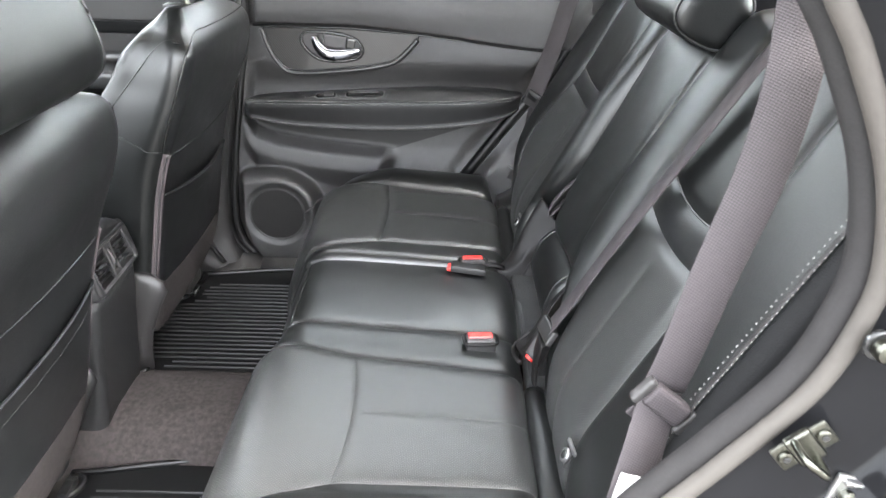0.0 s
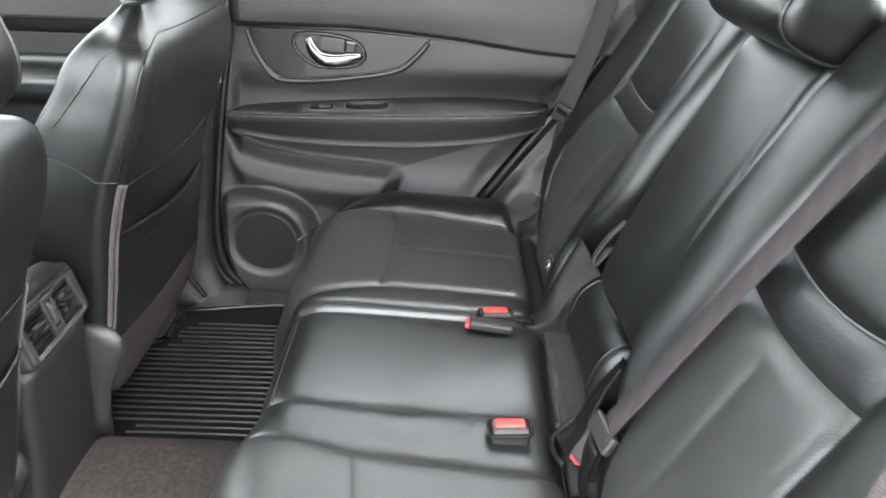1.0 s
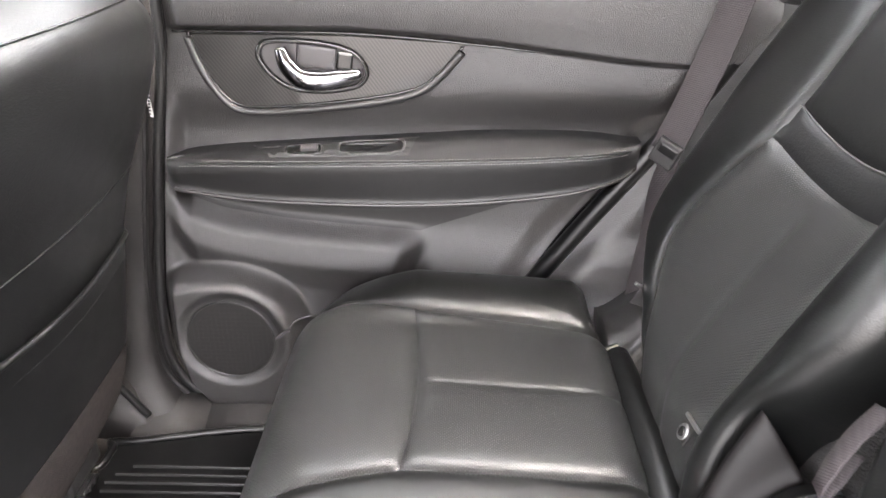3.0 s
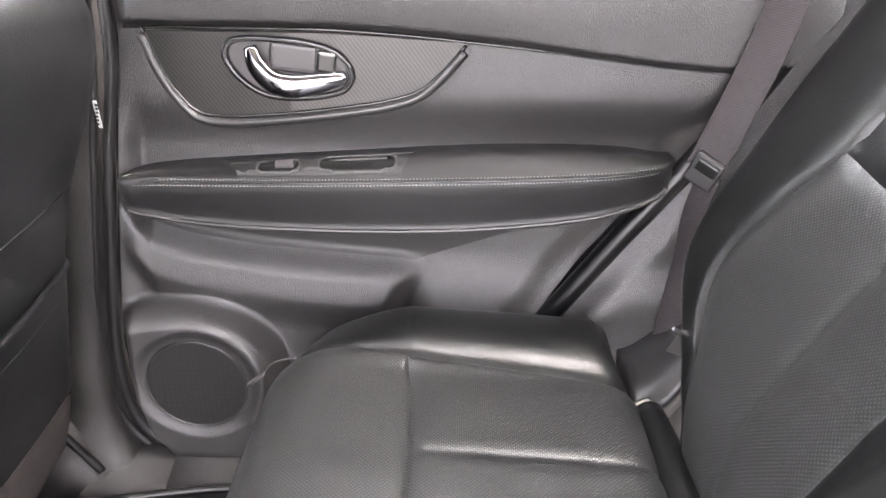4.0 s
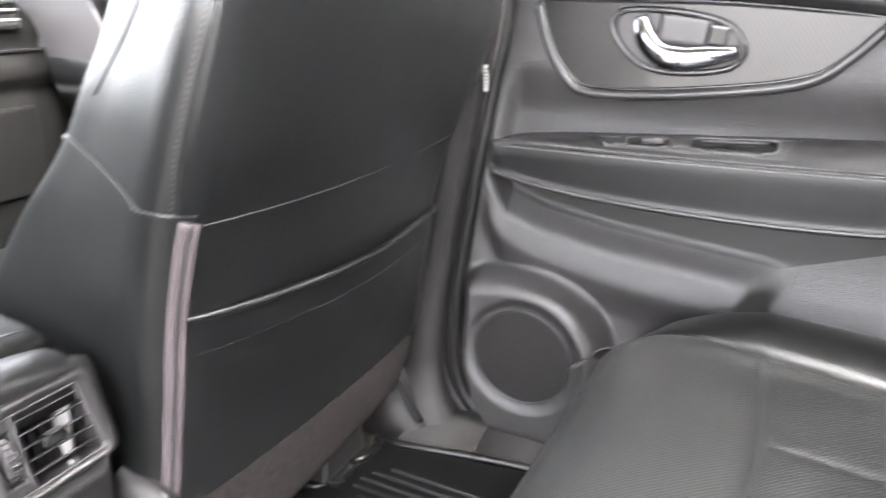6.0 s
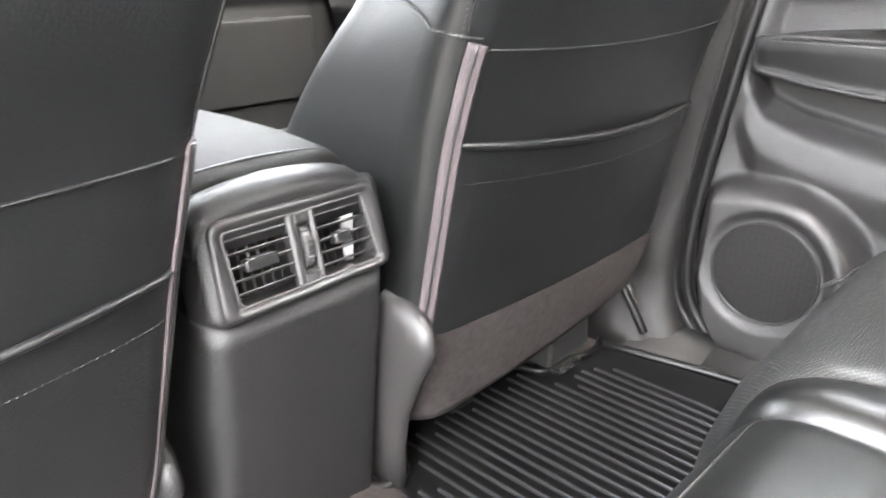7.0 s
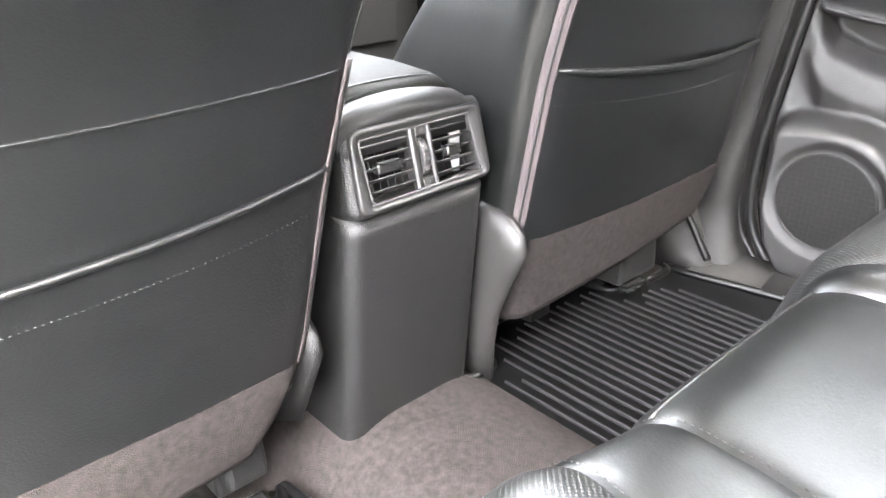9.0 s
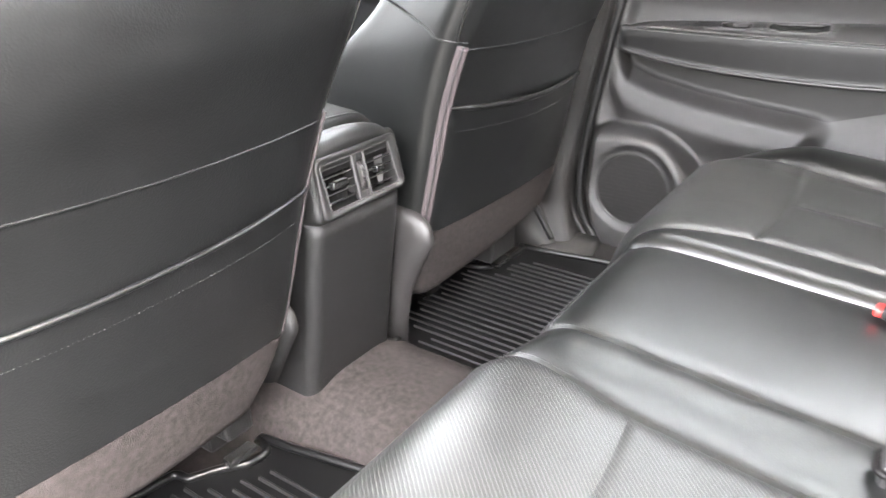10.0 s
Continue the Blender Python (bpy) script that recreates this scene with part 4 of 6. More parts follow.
arm_top = smooth_table([-0.463, -0.43, -0.398, -0.323, -0.06, 0.06, 0.206, 0.290], [0.466, 0.474, 0.479, 0.486, 0.505, 0.512, 0.512, 0.500])
arm_seam = smooth_table([-0.463, -0.434, -0.205, 0.058, 0.197, 0.290], [0.470, 0.475, 0.478, 0.486, 0.494, 0.499])
arm_lip = smooth_table([-0.463, -0.443, -0.401, -0.363, -0.276, -0.128, 0.016, 0.157, 0.253, 0.290], [0.440, 0.431, 0.424, 0.418, 0.411, 0.408, 0.413, 0.429, 0.452, 0.470])


def arm_out(u):
    """How far the armrest stands out at the share u of its length."""
    return 0.052 * (1 - max(0.0, 1 - u / 0.045) ** 2) ** 0.5 * (1 - max(0.0, 1 - (1 - u) / 0.16) ** 2) ** 0.5


def arm_section(u):
    """One cross-cut of the armrest, in y and z, at the share u of its length: over the top, past the seam, down to the lip."""
    x = ARM_X0 + (ARM_X1 - ARM_X0) * u
    top, seam, lip = arm_top(x), arm_seam(x), arm_lip(x)
    seam, lip = min(seam, top - 0.002), min(lip, seam - 0.010)
    out = arm_out(u)
    pts = [(DOOR_Y + 0.030, top + 0.001), (DOOR_Y - 0.20 * out, top), (DOOR_Y - 0.55 * out, (top * 0.55 + seam * 0.45) + 0.003), (DOOR_Y - 0.88 * out, seam + 0.004), (DOOR_Y - 1.0 * out, seam - 0.002),
           (DOOR_Y - 1.03 * out, seam - 0.014), (DOOR_Y - 0.99 * out, (seam + lip) / 2), (DOOR_Y - 0.93 * out, lip + 0.008), (DOOR_Y - 1.0 * out, lip), (DOOR_Y - 0.86 * out, lip - 0.005), (DOOR_Y - 0.30 * out, lip - 0.004), (DOOR_Y + 0.030, lip - 0.002)]
    return x, smooth_path(pts, 56)


us = np.unique(np.r_[np.linspace(0.0, 0.05, 14), np.linspace(0.05, 0.84, 70), np.linspace(0.84, 1.0, 24)])
arm_rings = []
for u in us:
    x, sec = arm_section(float(u))
    arm_rings.append(np.stack([np.full(56, x), sec[:, 0], sec[:, 1]], 1))
arm_rings = np.array(arm_rings)
link("armrest", arm_rings.reshape(-1, 3), grid_faces(len(us), 56), VINYL, door, "padded black vinyl armrest with a moulded lip", fix=False)


def arm_line(x, down):
    """A point on the armrest's face, that far below its seam line."""
    u = (x - ARM_X0) / (ARM_X1 - ARM_X0)
    sec = arm_section(u)[1]
    seam = arm_seam(x)
    order = np.argsort(-sec[10:36, 1])
    y = np.interp(-(seam - down), -sec[10:36, 1][order], sec[10:36, 0][order])
    return (x, y - 0.0013, seam - down)


for down in (-0.0020, 0.0050):
    stitches("stitching", smooth_path([arm_line(x, down) for x in np.linspace(-0.445, 0.262, 40)], 300), door, label="pale double stitching", dash=0.0032, gap=0.0014, radius=0.0009)
tube("armrest_seam", [arm_line(x, 0.0015) for x in np.linspace(-0.450, 0.268, 40)], 0.0011, GLOSS, door, n=120, sides=6)

# tube added in paler plastic to draw the highlight along the vinyl lip
lip_line = []
for u in np.linspace(0.03, 0.985, 60):
    x = ARM_X0 + (ARM_X1 - ARM_X0) * u
    lip_line.append((x, DOOR_Y - 1.0 * arm_out(u), min(arm_lip(x), arm_seam(x) - 0.010) + 0.001))
tube("armrest_lip", lip_line, 0.0030, PLASTIC, door, "paler glossy tube for the highlight along the moulded lip", n=140, sides=10)


def on_top(x, share, lift=0.0):
    """A point on the armrest's top: share 0 by the door, 1 at the seam."""
    u = (x - ARM_X0) / (ARM_X1 - ARM_X0)
    sec = arm_section(u)[1]
    y = DOOR_Y - 0.050 * share
    k = int(np.argmin(np.abs(sec[:22, 0] - y)))
    return np.array((x, sec[k][0], sec[k][1] + lift))


rows = []
for a, b in zip(np.linspace(-0.322, -0.290, 12), np.linspace(-0.060, -0.074, 12)):
    share = 0.10 + 0.76 * len(rows) / 11
    rows.append([on_top(a + (b - a) * k / 29, share, 0.0028) for k in range(30)])
plate_rows = np.array(rows)
edge_drop = plate_rows.copy()
edge_drop[:, :, 2] -= 0.006
link("switch_plate", np.concatenate([edge_drop[:1], plate_rows, edge_drop[-1:]]).reshape(-1, 3), grid_faces(14, 30), CONSOLE, door, "satin black switch plate", fix=False)


def rounded(x0, x1, s0, s1, lift, n=40):
    """A rounded ring on the armrest's top between two places along it and two shares across it."""
    out = []
    for a in np.linspace(0, 2 * math.pi, n, endpoint=False):
        c, q = math.cos(a), math.sin(a)
        out.append(on_top((x0 + x1) / 2 + (x1 - x0) / 2 * math.copysign(abs(c) ** 0.45, c), (s0 + s1) / 2 + (s1 - s0) / 2 * math.copysign(abs(q) ** 0.6, q), lift))
    return out


def lid(name, ring, mat, parent, label=""):
    bm = bmesh.new()
    bm.faces.new([bm.verts.new(p) for p in ring])
    top = bmesh.ops.extrude_face_region(bm, geom=list(bm.faces))["geom"]
    bmesh.ops.translate(bm, verts=[v for v in top if isinstance(v, bmesh.types.BMVert)], vec=(0, 0, 0.0008))
    return part(name, bm, mat, parent, label)


switch = lid("window_switch", rounded(-0.264, -0.212, 0.38, 0.78, 0.0032), GLOSS, door, "black window switch in a sunk well")
tube("switch_rim", rounded(-0.267, -0.209, 0.34, 0.82, 0.0036), 0.0011, PLASTIC_GREY, switch, n=60, sides=6, closed=True)
p = on_top(-0.229, 0.58, 0.0065)
part("switch_key", turned(box((0.026, 0.014, 0.006), 0.0025, 3), pose(*p, 14, -4, 0)), PLASTIC_GREY, switch, "pale worn key")
cup = lid("pull_cup", rounded(-0.182, -0.084, 0.30, 0.78, 0.0030), GLOSS, door, "sunk pull cup with a dark floor")
tube("cup_rim", rounded(-0.185, -0.081, 0.26, 0.82, 0.0036), 0.0013, PLASTIC_GREY, cup, n=80, sides=8, closed=True)
tube("cup_wall", [on_top(x, 0.42, 0.0042) for x in np.linspace(-0.172, -0.094, 8)], 0.0028, PLASTIC_GREY, cup, n=24, sides=8, flat=0.5, taper=0.8)

# speaker
SPY = DOOR_Y - 0.0425
speaker = part("speaker_grille", turned(disc(SPR, 0.010, 0.002, 72), pose(SPX, SPY + 0.004, SPZ, 90, 0, 0)), GRILLE, door, "round black speaker grille with fine hexagon mesh")
tube("grille_ring", [(SPX + SPR * math.cos(a), SPY - 0.0008, SPZ + SPR * math.sin(a)) for a in np.linspace(0, 2 * math.pi, 60, endpoint=False)], 0.0015, PLASTIC, speaker, n=100, sides=8, closed=True)
verts, faces = [], []
cell = 0.0098
for row in range(-9, 10):
    for col in range(-9, 10):
        cx, cz = (col + 0.5 * (row % 2)) * cell * 1.732, row * cell * 1.5 / 1.732 * 1.0
        if math.hypot(cx, cz) > SPR - 0.006:
            continue
        for e in range(6):
            a0, a1 = math.radians(60 * e), math.radians(60 * e + 60)
            k = len(verts)
            for a, rr in ((a0, cell * 0.53), (a1, cell * 0.53), (a1, cell * 0.577), (a0, cell * 0.577)):
                verts.append((SPX + cx + rr * math.cos(a), SPY - 0.0014, SPZ + cz + rr * math.sin(a)))
            faces.append((k, k + 1, k + 2, k + 3))
link("grille_ribs", verts, faces, COVER, speaker, smooth=False, fix=False)
part("door_pull_clip", turned(box((0.034, 0.01, 0.005), 0.002, 2), pose(-0.292, DOOR_Y - 0.056, 0.168, 0, -38, 0)), PLASTIC_GREY, door)
tube("clip_loop", [(-0.281, DOOR_Y - 0.056, 0.178), (-0.268, DOOR_Y - 0.058, 0.196), (-0.245, DOOR_Y - 0.060, 0.207), (-0.215, DOOR_Y - 0.060, 0.210)], 0.0016, PLASTIC_GREY, door, n=20, sides=6)

# door rim: rubber strip down the front edge and along the wheel arch
tube("edge_strip", [(x, DOOR_Y - 0.012, z) for x, z in front_line], 0.0085, SEAL, door, "black rubber edge strip", n=90, sides=10)
rear_line = [(0.060, 0.15), (0.118, 0.228), (0.155, 0.281), (0.222, 0.375), (0.285, 0.459), (0.349, 0.547), (0.40, 0.625), (0.45, 0.72)]
tube("edge_strip", [(x, DOOR_Y - 0.004, z) for x, z in rear_line], 0.016, RUBBER, door, "black rubber edge strip", n=60, sides=10)
part("window_frame", plate([(-0.44, 0.855), (0.46, 0.855), (0.46, 0.875), (-0.44, 0.875)], DOOR_Y - 0.03, 0.05, 0.004), SEAL, door)

# ---- frame round the far door ----
pillar = thing("wall_pillar", "grained plastic trim of the middle pillar, dulled for fading light", "pillar trim", kind="structure")
rings = []
for z in np.linspace(-0.04, 0.90, 40):
    f = float(np.interp(z, [-0.02, 0.03, 0.09, 0.177, 0.30, 0.48, 0.69, 0.86], [-0.478, -0.510, -0.527, -0.527, -0.513, -0.484, -0.456, -0.452]))
    w = float(np.interp(z, [-0.04, 0.1, 0.3, 0.9], [0.22, 0.13, 0.10, 0.12]))
    bulge = 0.018 * math.exp(-((z - 0.12) / 0.08) ** 2) + 0.045 * float(ease(0.10, -0.03, z))
    pts = [(f + 0.004, DOOR_Y + 0.03), (f - 0.002, DOOR_Y - 0.012), (f - 0.016, DOOR_Y - 0.026 - bulge), (f - w * 0.5, DOOR_Y - 0.034 - bulge), (f - w, DOOR_Y - 0.018), (f - w - 0.005, DOOR_Y + 0.03)]
    rings.append([(x, y, z) for x, y in smooth_path(pts, 24)])
# the dulled plastic darkens the cover where light falls off
loft("pillar_cover", rings, GRAIN_DULL, pillar)
tube("pillar_seal", [(x - 0.020, DOOR_Y - 0.018, z) for x, z in front_line], 0.0055, SEAL, pillar, "second rubber seal", n=90, sides=8)
part("airbag_label", turned(box((0.0065, 0.001, 0.036), 0, 1), pose(-0.469, DOOR_Y - 0.024, 0.556, 0, -5, -20)), WHITE, pillar, "small white printed label")
for k in range(6):
    part("print_bar", turned(box((0.0042, 0.0006, 0.0030), 0, 1), pose(-0.4690 + 0.0004 * (k - 2.5), DOOR_Y - 0.0252, 0.5435 + 0.005 * k, 0, -5, -20)), SEAL, pillar)

sill = thing("trim_sill", "grey plastic sill trim under the far door", "sill trim", kind="structure")
sec = [(2.06, -0.06), (2.055, 0.000), (2.030, 0.012), (1.985, 0.000), (1.955, -0.012), (1.945, -0.04)]
sec = smooth_path(sec, 16)
for a, b in ((-0.438, 0.3), (-1.6, -0.4395)):
    rings = [[(x, y, z) for y, z in sec] for x in np.linspace(a, b, 12)]
    loft("scuff_plate", rings, GRAIN_DULL, sill)
rings = []
for x, h, y in ((-0.70, 0.13, 1.985), (-0.64, 0.115, 1.985), (-0.60, 0.095, 1.985), (-0.57, 0.050, 1.988), (-0.545, 0.012, 1.992), (-0.530, -0.004, 1.996)):
    rings.append([(x, y - 0.040, -0.02), (x, y - 0.012, h * 0.35), (x, y, h * 0.75), (x, y + 0.012, h), (x, 2.055, h + 0.004), (x, 2.06, -0.02)])
loft("kick_corner", rings, GRAIN_DULL, sill, "raised corner of the sill trim")
tube("corner_rib", [(-0.597, 1.983, 0.086), (-0.568, 1.983, 0.044), (-0.542, 1.982, 0.006)], 0.0065, RUBBER, sill, n=16, sides=8)
arch = thing("wall_arch_trim", "grained plastic panel between far door and backrest", "side trim", kind="structure")
XA, ZA = np.linspace(0, 1, 50), np.linspace(0.10, 0.90, 90)
P = np.zeros((50, 90, 3))
for j, z in enumerate(ZA):
    x0 = float(np.interp(z, [p[1] for p in rear_line], [p[0] for p in rear_line])) + 0.010
    x1 = 0.60
    for i, u in enumerate(XA):
        x = x0 + (x1 - x0) * u
        d = 0.020 * float(ease(0.0, 0.05, x - x0)) + 0.018 * float(ease(0.35, 0.30, z)) * float(ease(0, 0.04, x - x0)) + 0.05 * float(ease(0.25, 0.10, z))
        P[i, j] = (x, DOOR_Y - 0.004 - d, z)
link("arch_panel", P.reshape(-1, 3), grid_faces(50, 90), GRAIN, arch, fix=False)
rings = []
for u in np.linspace(0, 1, 16):
    x = 0.235 + 0.12 * u
    z = 0.215 + 0.13 * u ** 1.6
    rings.append([(x, 1.860 + 0.06 * u, z - 0.03), (x, 1.880 + 0.05 * u, z), (x, 1.950, z + 0.018), (x, 2.03, z + 0.010), (x, 2.04, z - 0.05)])
loft("seat_side_cover", rings, PLASTIC, arch, "curved plastic cover beside the backrest")
part("hinge_plate", turned(box((0.022, 0.018, 0.012), 0.003, 2), pose(0.235, 1.853, 0.249, 20, -20, 10)), ZINC, arch, "bright metal hinge plate")
part("cpillar_cover", plate([(0.40, 0.72), (0.62, 0.70), (0.62, 0.875), (0.41, 0.875)], DOOR_Y - 0.02, 0.05, 0.004), SEAL, arch)

# ---- floor and mats ----
def floor_z(x, y):
    return -0.018 + 0.034 * ease(0.16, 0.04, np.abs(y - 1.355)) - 0.075 * ease(1.24, 1.18, y)


xs, ys = np.linspace(-1.9, 0.30, 60), np.linspace(0.60, 2.05, 80)
X, Y = np.meshgrid(xs, ys, indexing="ij")
tagged(link("floor", np.stack([X, Y, floor_z(X, Y)], -1).reshape(-1, 3), grid_faces(60, 80), CARPET, fix=False), "grey-brown carpeted car floor with a middle hump", "floor", kind="structure")


def floor_mat(label, x0, x1, y0, y1, z, notch, flip=False):
    """A rubber tray mat with a raised rim, a bay round the rail cover and long ribs."""
    t = thing("floor_mat", label, "mat", "floor mats")
    foot = y0 + 0.055 if not flip else y1 - 0.055
    if flip:
        pts = [(x0 - 0.03, y0 + 0.02), (x0 - 0.03, y1 - 0.165), (x0 - 0.004, y1 - 0.135), (x0 + 0.022, y1 - 0.090), (x0 + 0.044, y1 - 0.062), (x0 + 0.046, y1 - 0.032), (x0 + 0.040, y1 - 0.010)]
    else:
        pts = [(x0 + 0.034, y0), (x0 + 0.024, y0 + 0.015), (x0 + 0.020, foot), (x0 - 0.02, foot + 0.02), (x0 - 0.055, foot + 0.05), (x0 - 0.055, notch[0] - 0.03), (x0 - 0.03, notch[0] - 0.008), (x0 + 0.008, notch[0] + 0.008), (x0 + 0.012, notch[1] - 0.008), (x0 + 0.024, notch[1] + 0.012), (x0 + 0.026, y1 - 0.014), (x0 + 0.040, y1)]
    outline = smooth_path(pts + [(x1, y1 + 0.004), (x1, y0 - 0.006)], 160, closed=True)
    bm = bmesh.new()
    f = bm.faces.new([bm.verts.new((p[0], p[1], z)) for p in outline])
    top = [v for v in bmesh.ops.extrude_face_region(bm, geom=[f])["geom"] if isinstance(v, bmesh.types.BMVert)]
    bmesh.ops.translate(bm, verts=top, vec=(0, 0, 0.006))
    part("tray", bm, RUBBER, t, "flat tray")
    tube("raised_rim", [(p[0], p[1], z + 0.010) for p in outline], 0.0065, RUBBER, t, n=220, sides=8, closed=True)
    step = 0.0186
    count = int((y1 - y0 - 0.066) / step)
    made = {}
    for k in range(count):
        y = y0 + 0.044 + k * step
        far = max((p[0] for p in outline if abs(p[1] - y) < 0.012 and p[0] < -0.4), default=x0)
        a = far + 0.032 + (0.018 if k % 4 == 1 else 0)
        length = round(x1 - 0.02 - a, 2)
        if length not in made:
            bm = bmesh.new()
            pr = [(-0.0030, 0.0), (-0.0024, 0.0030), (-0.0012, 0.0044), (0.0012, 0.0044), (0.0024, 0.0030), (0.0030, 0.0)]
            va = [bm.verts.new((0, yy, zz)) for yy, zz in pr]
            vb = [bm.verts.new((length, yy, zz)) for yy, zz in pr]
            for i in range(5):
                bm.faces.new((va[i], va[i + 1], vb[i + 1], vb[i]))
            bm.faces.new(va[::-1]), bm.faces.new(vb)
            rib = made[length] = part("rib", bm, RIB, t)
        else:
            rib = made[length].copy()
            scene.collection.objects.link(rib)
        rib.location = (a, y, z + 0.0055)
    return t


floor_mat("ribbed black rubber floor mat behind the passenger seat", -0.598, -0.20, 1.428, 1.918, -0.008, (1.775, 1.850))
floor_mat("ribbed black rubber floor mat behind the driver seat", -0.640, -0.20, 0.72, 1.192, -0.060, (0.98, 1.13), True)

# ---- front seats ----
def blend(z, at, values):
    """A rounded interpolation through a table."""
    return float(np.mean(np.interp(np.array((-3, -2, -1, 0, 1, 2, 3)) * 0.007 + z, at, values)))


def seat_width(z):
    return blend(z, [0.06, 0.14, 0.22, 0.45, 0.60, 0.68, 0.725, 0.755, 0.775, 0.782], [0.20, 0.218, 0.228, 0.235, 0.236, 0.231, 0.219, 0.192, 0.130, 0.05])


def seat_back_x(z):
    return blend(z, [0.08, 0.198, 0.407, 0.52, 0.60, 0.65, 0.69, 0.72, 0.75, 0.79], [-0.548, -0.529, -0.495, -0.465, -0.441, -0.429, -0.425, -0.428, -0.438, -0.462])


def seat_top_x(z, fuller):
    """Rear face; the fuller seat bellies out below its top edge."""
    return seat_back_x(z) + (blend(z, [0.48, 0.52, 0.60, 0.65, 0.70, 0.735, 0.75, 0.77, 0.79], [0, 0.005, 0.014, 0.019, 0.026, 0.031, 0.027, 0.012, 0.0]) if fuller else 0.0)


def seat_depth(z, fuller=False):
    more = blend(z, [0.58, 0.65, 0.70, 0.735, 0.75, 0.77, 0.79], [0, 0.022, 0.043, 0.038, 0.024, 0.010, 0.0]) if fuller else 0.0
    return more + blend(z, [0.08, 0.2, 0.35, 0.45, 0.53, 0.60, 0.65, 0.70, 0.75, 0.782], [0.30, 0.32, 0.30, 0.24, 0.185, 0.160, 0.125, 0.092, 0.055, 0.016])


def seat_corner(z, big=False):
    return min(0.040 if big else 0.026, (0.42 if big else 0.30) * seat_depth(z, big), 0.5 * seat_width(z))


def seat_bow(z, fuller):
    """How far the rear face bulges in its middle, more towards the top."""
    return 0.010 + (0.002 if fuller else 0.014) * float(ease(0.50, 0.64, z))


def seat_half(z, wider):
    return seat_width(z) + (0.032 if wider else 0.0)


def seat_draw(z):
    """How far the wider flank draws in towards the front."""
    return 0.030 * min(1.0, (seat_depth(z, True) / 0.15) ** 1.3)


def seat_section(z, cy, flare=0):
    """One level cut through a front backrest: a bowed back, round corners, bolsters at the front. flare names the side (+1, -1)
    whose corner is wider and rounder, its flank drawing in towards the front."""
    d, xb, w = seat_depth(z, flare), seat_top_x(z, flare), seat_width(z)
    wp, wm = seat_half(z, flare > 0), seat_half(z, flare < 0)
    rp, rm = seat_corner(z, flare > 0), seat_corner(z, flare < 0)
    spread = lambda side, k: (-seat_draw(z) if flare == side else 0.0) * k
    pts = []
    for k in range(28):
        y = -(wm - rm) + (wp - rp + wm - rm) * k / 27
        pts.append((xb + seat_bow(z, flare) * max(0.0, 1 - (y / w) ** 2), y))
    for k in range(1, 7):
        a = radians(15 * k)
        pts.append((xb - rp + rp * math.cos(a) + 0.0012, wp - rp + rp * math.sin(a)))
    for k in range(14):
        pts.append((xb - rp - (d - rp - 0.026) * (k + 1) / 15, wp + spread(1, (k + 1) / 15)))
    r = seat_corner(z)
    for k in range(6):
        a = radians(90 + 15 * (k + 1))
        pts.append((xb - d + r + 1.6 * r * math.cos(a), wp - r + r * math.sin(a) + spread(1, 1)))
    for k in range(22):
        y = (w - r) - 2 * (w - r) * (k + 1) / 23
        pts.append((xb - d - 0.6 * r + 0.035 * (1 - (y / w) ** 4), y))
    for k in range(6):
        a = radians(180 + 15 * (k + 0.5))
        pts.append((xb - d + r + 1.6 * r * math.cos(a), -(wm - r) + r * math.sin(a) - spread(-1, 1)))
    for k in range(8):
        pts.append((xb - d + r + (d - rm - r) * (k + 1) / 9, -wm - spread(-1, 1 - (k + 1) / 9)))
    for k in range(6):
        a = radians(270 + 15 * k)
        pts.append((xb - rm + rm * math.cos(a) + 0.0012, -(wm - rm) + rm * math.sin(a)))
    return [(x, cy + y, z) for x, y in pts]


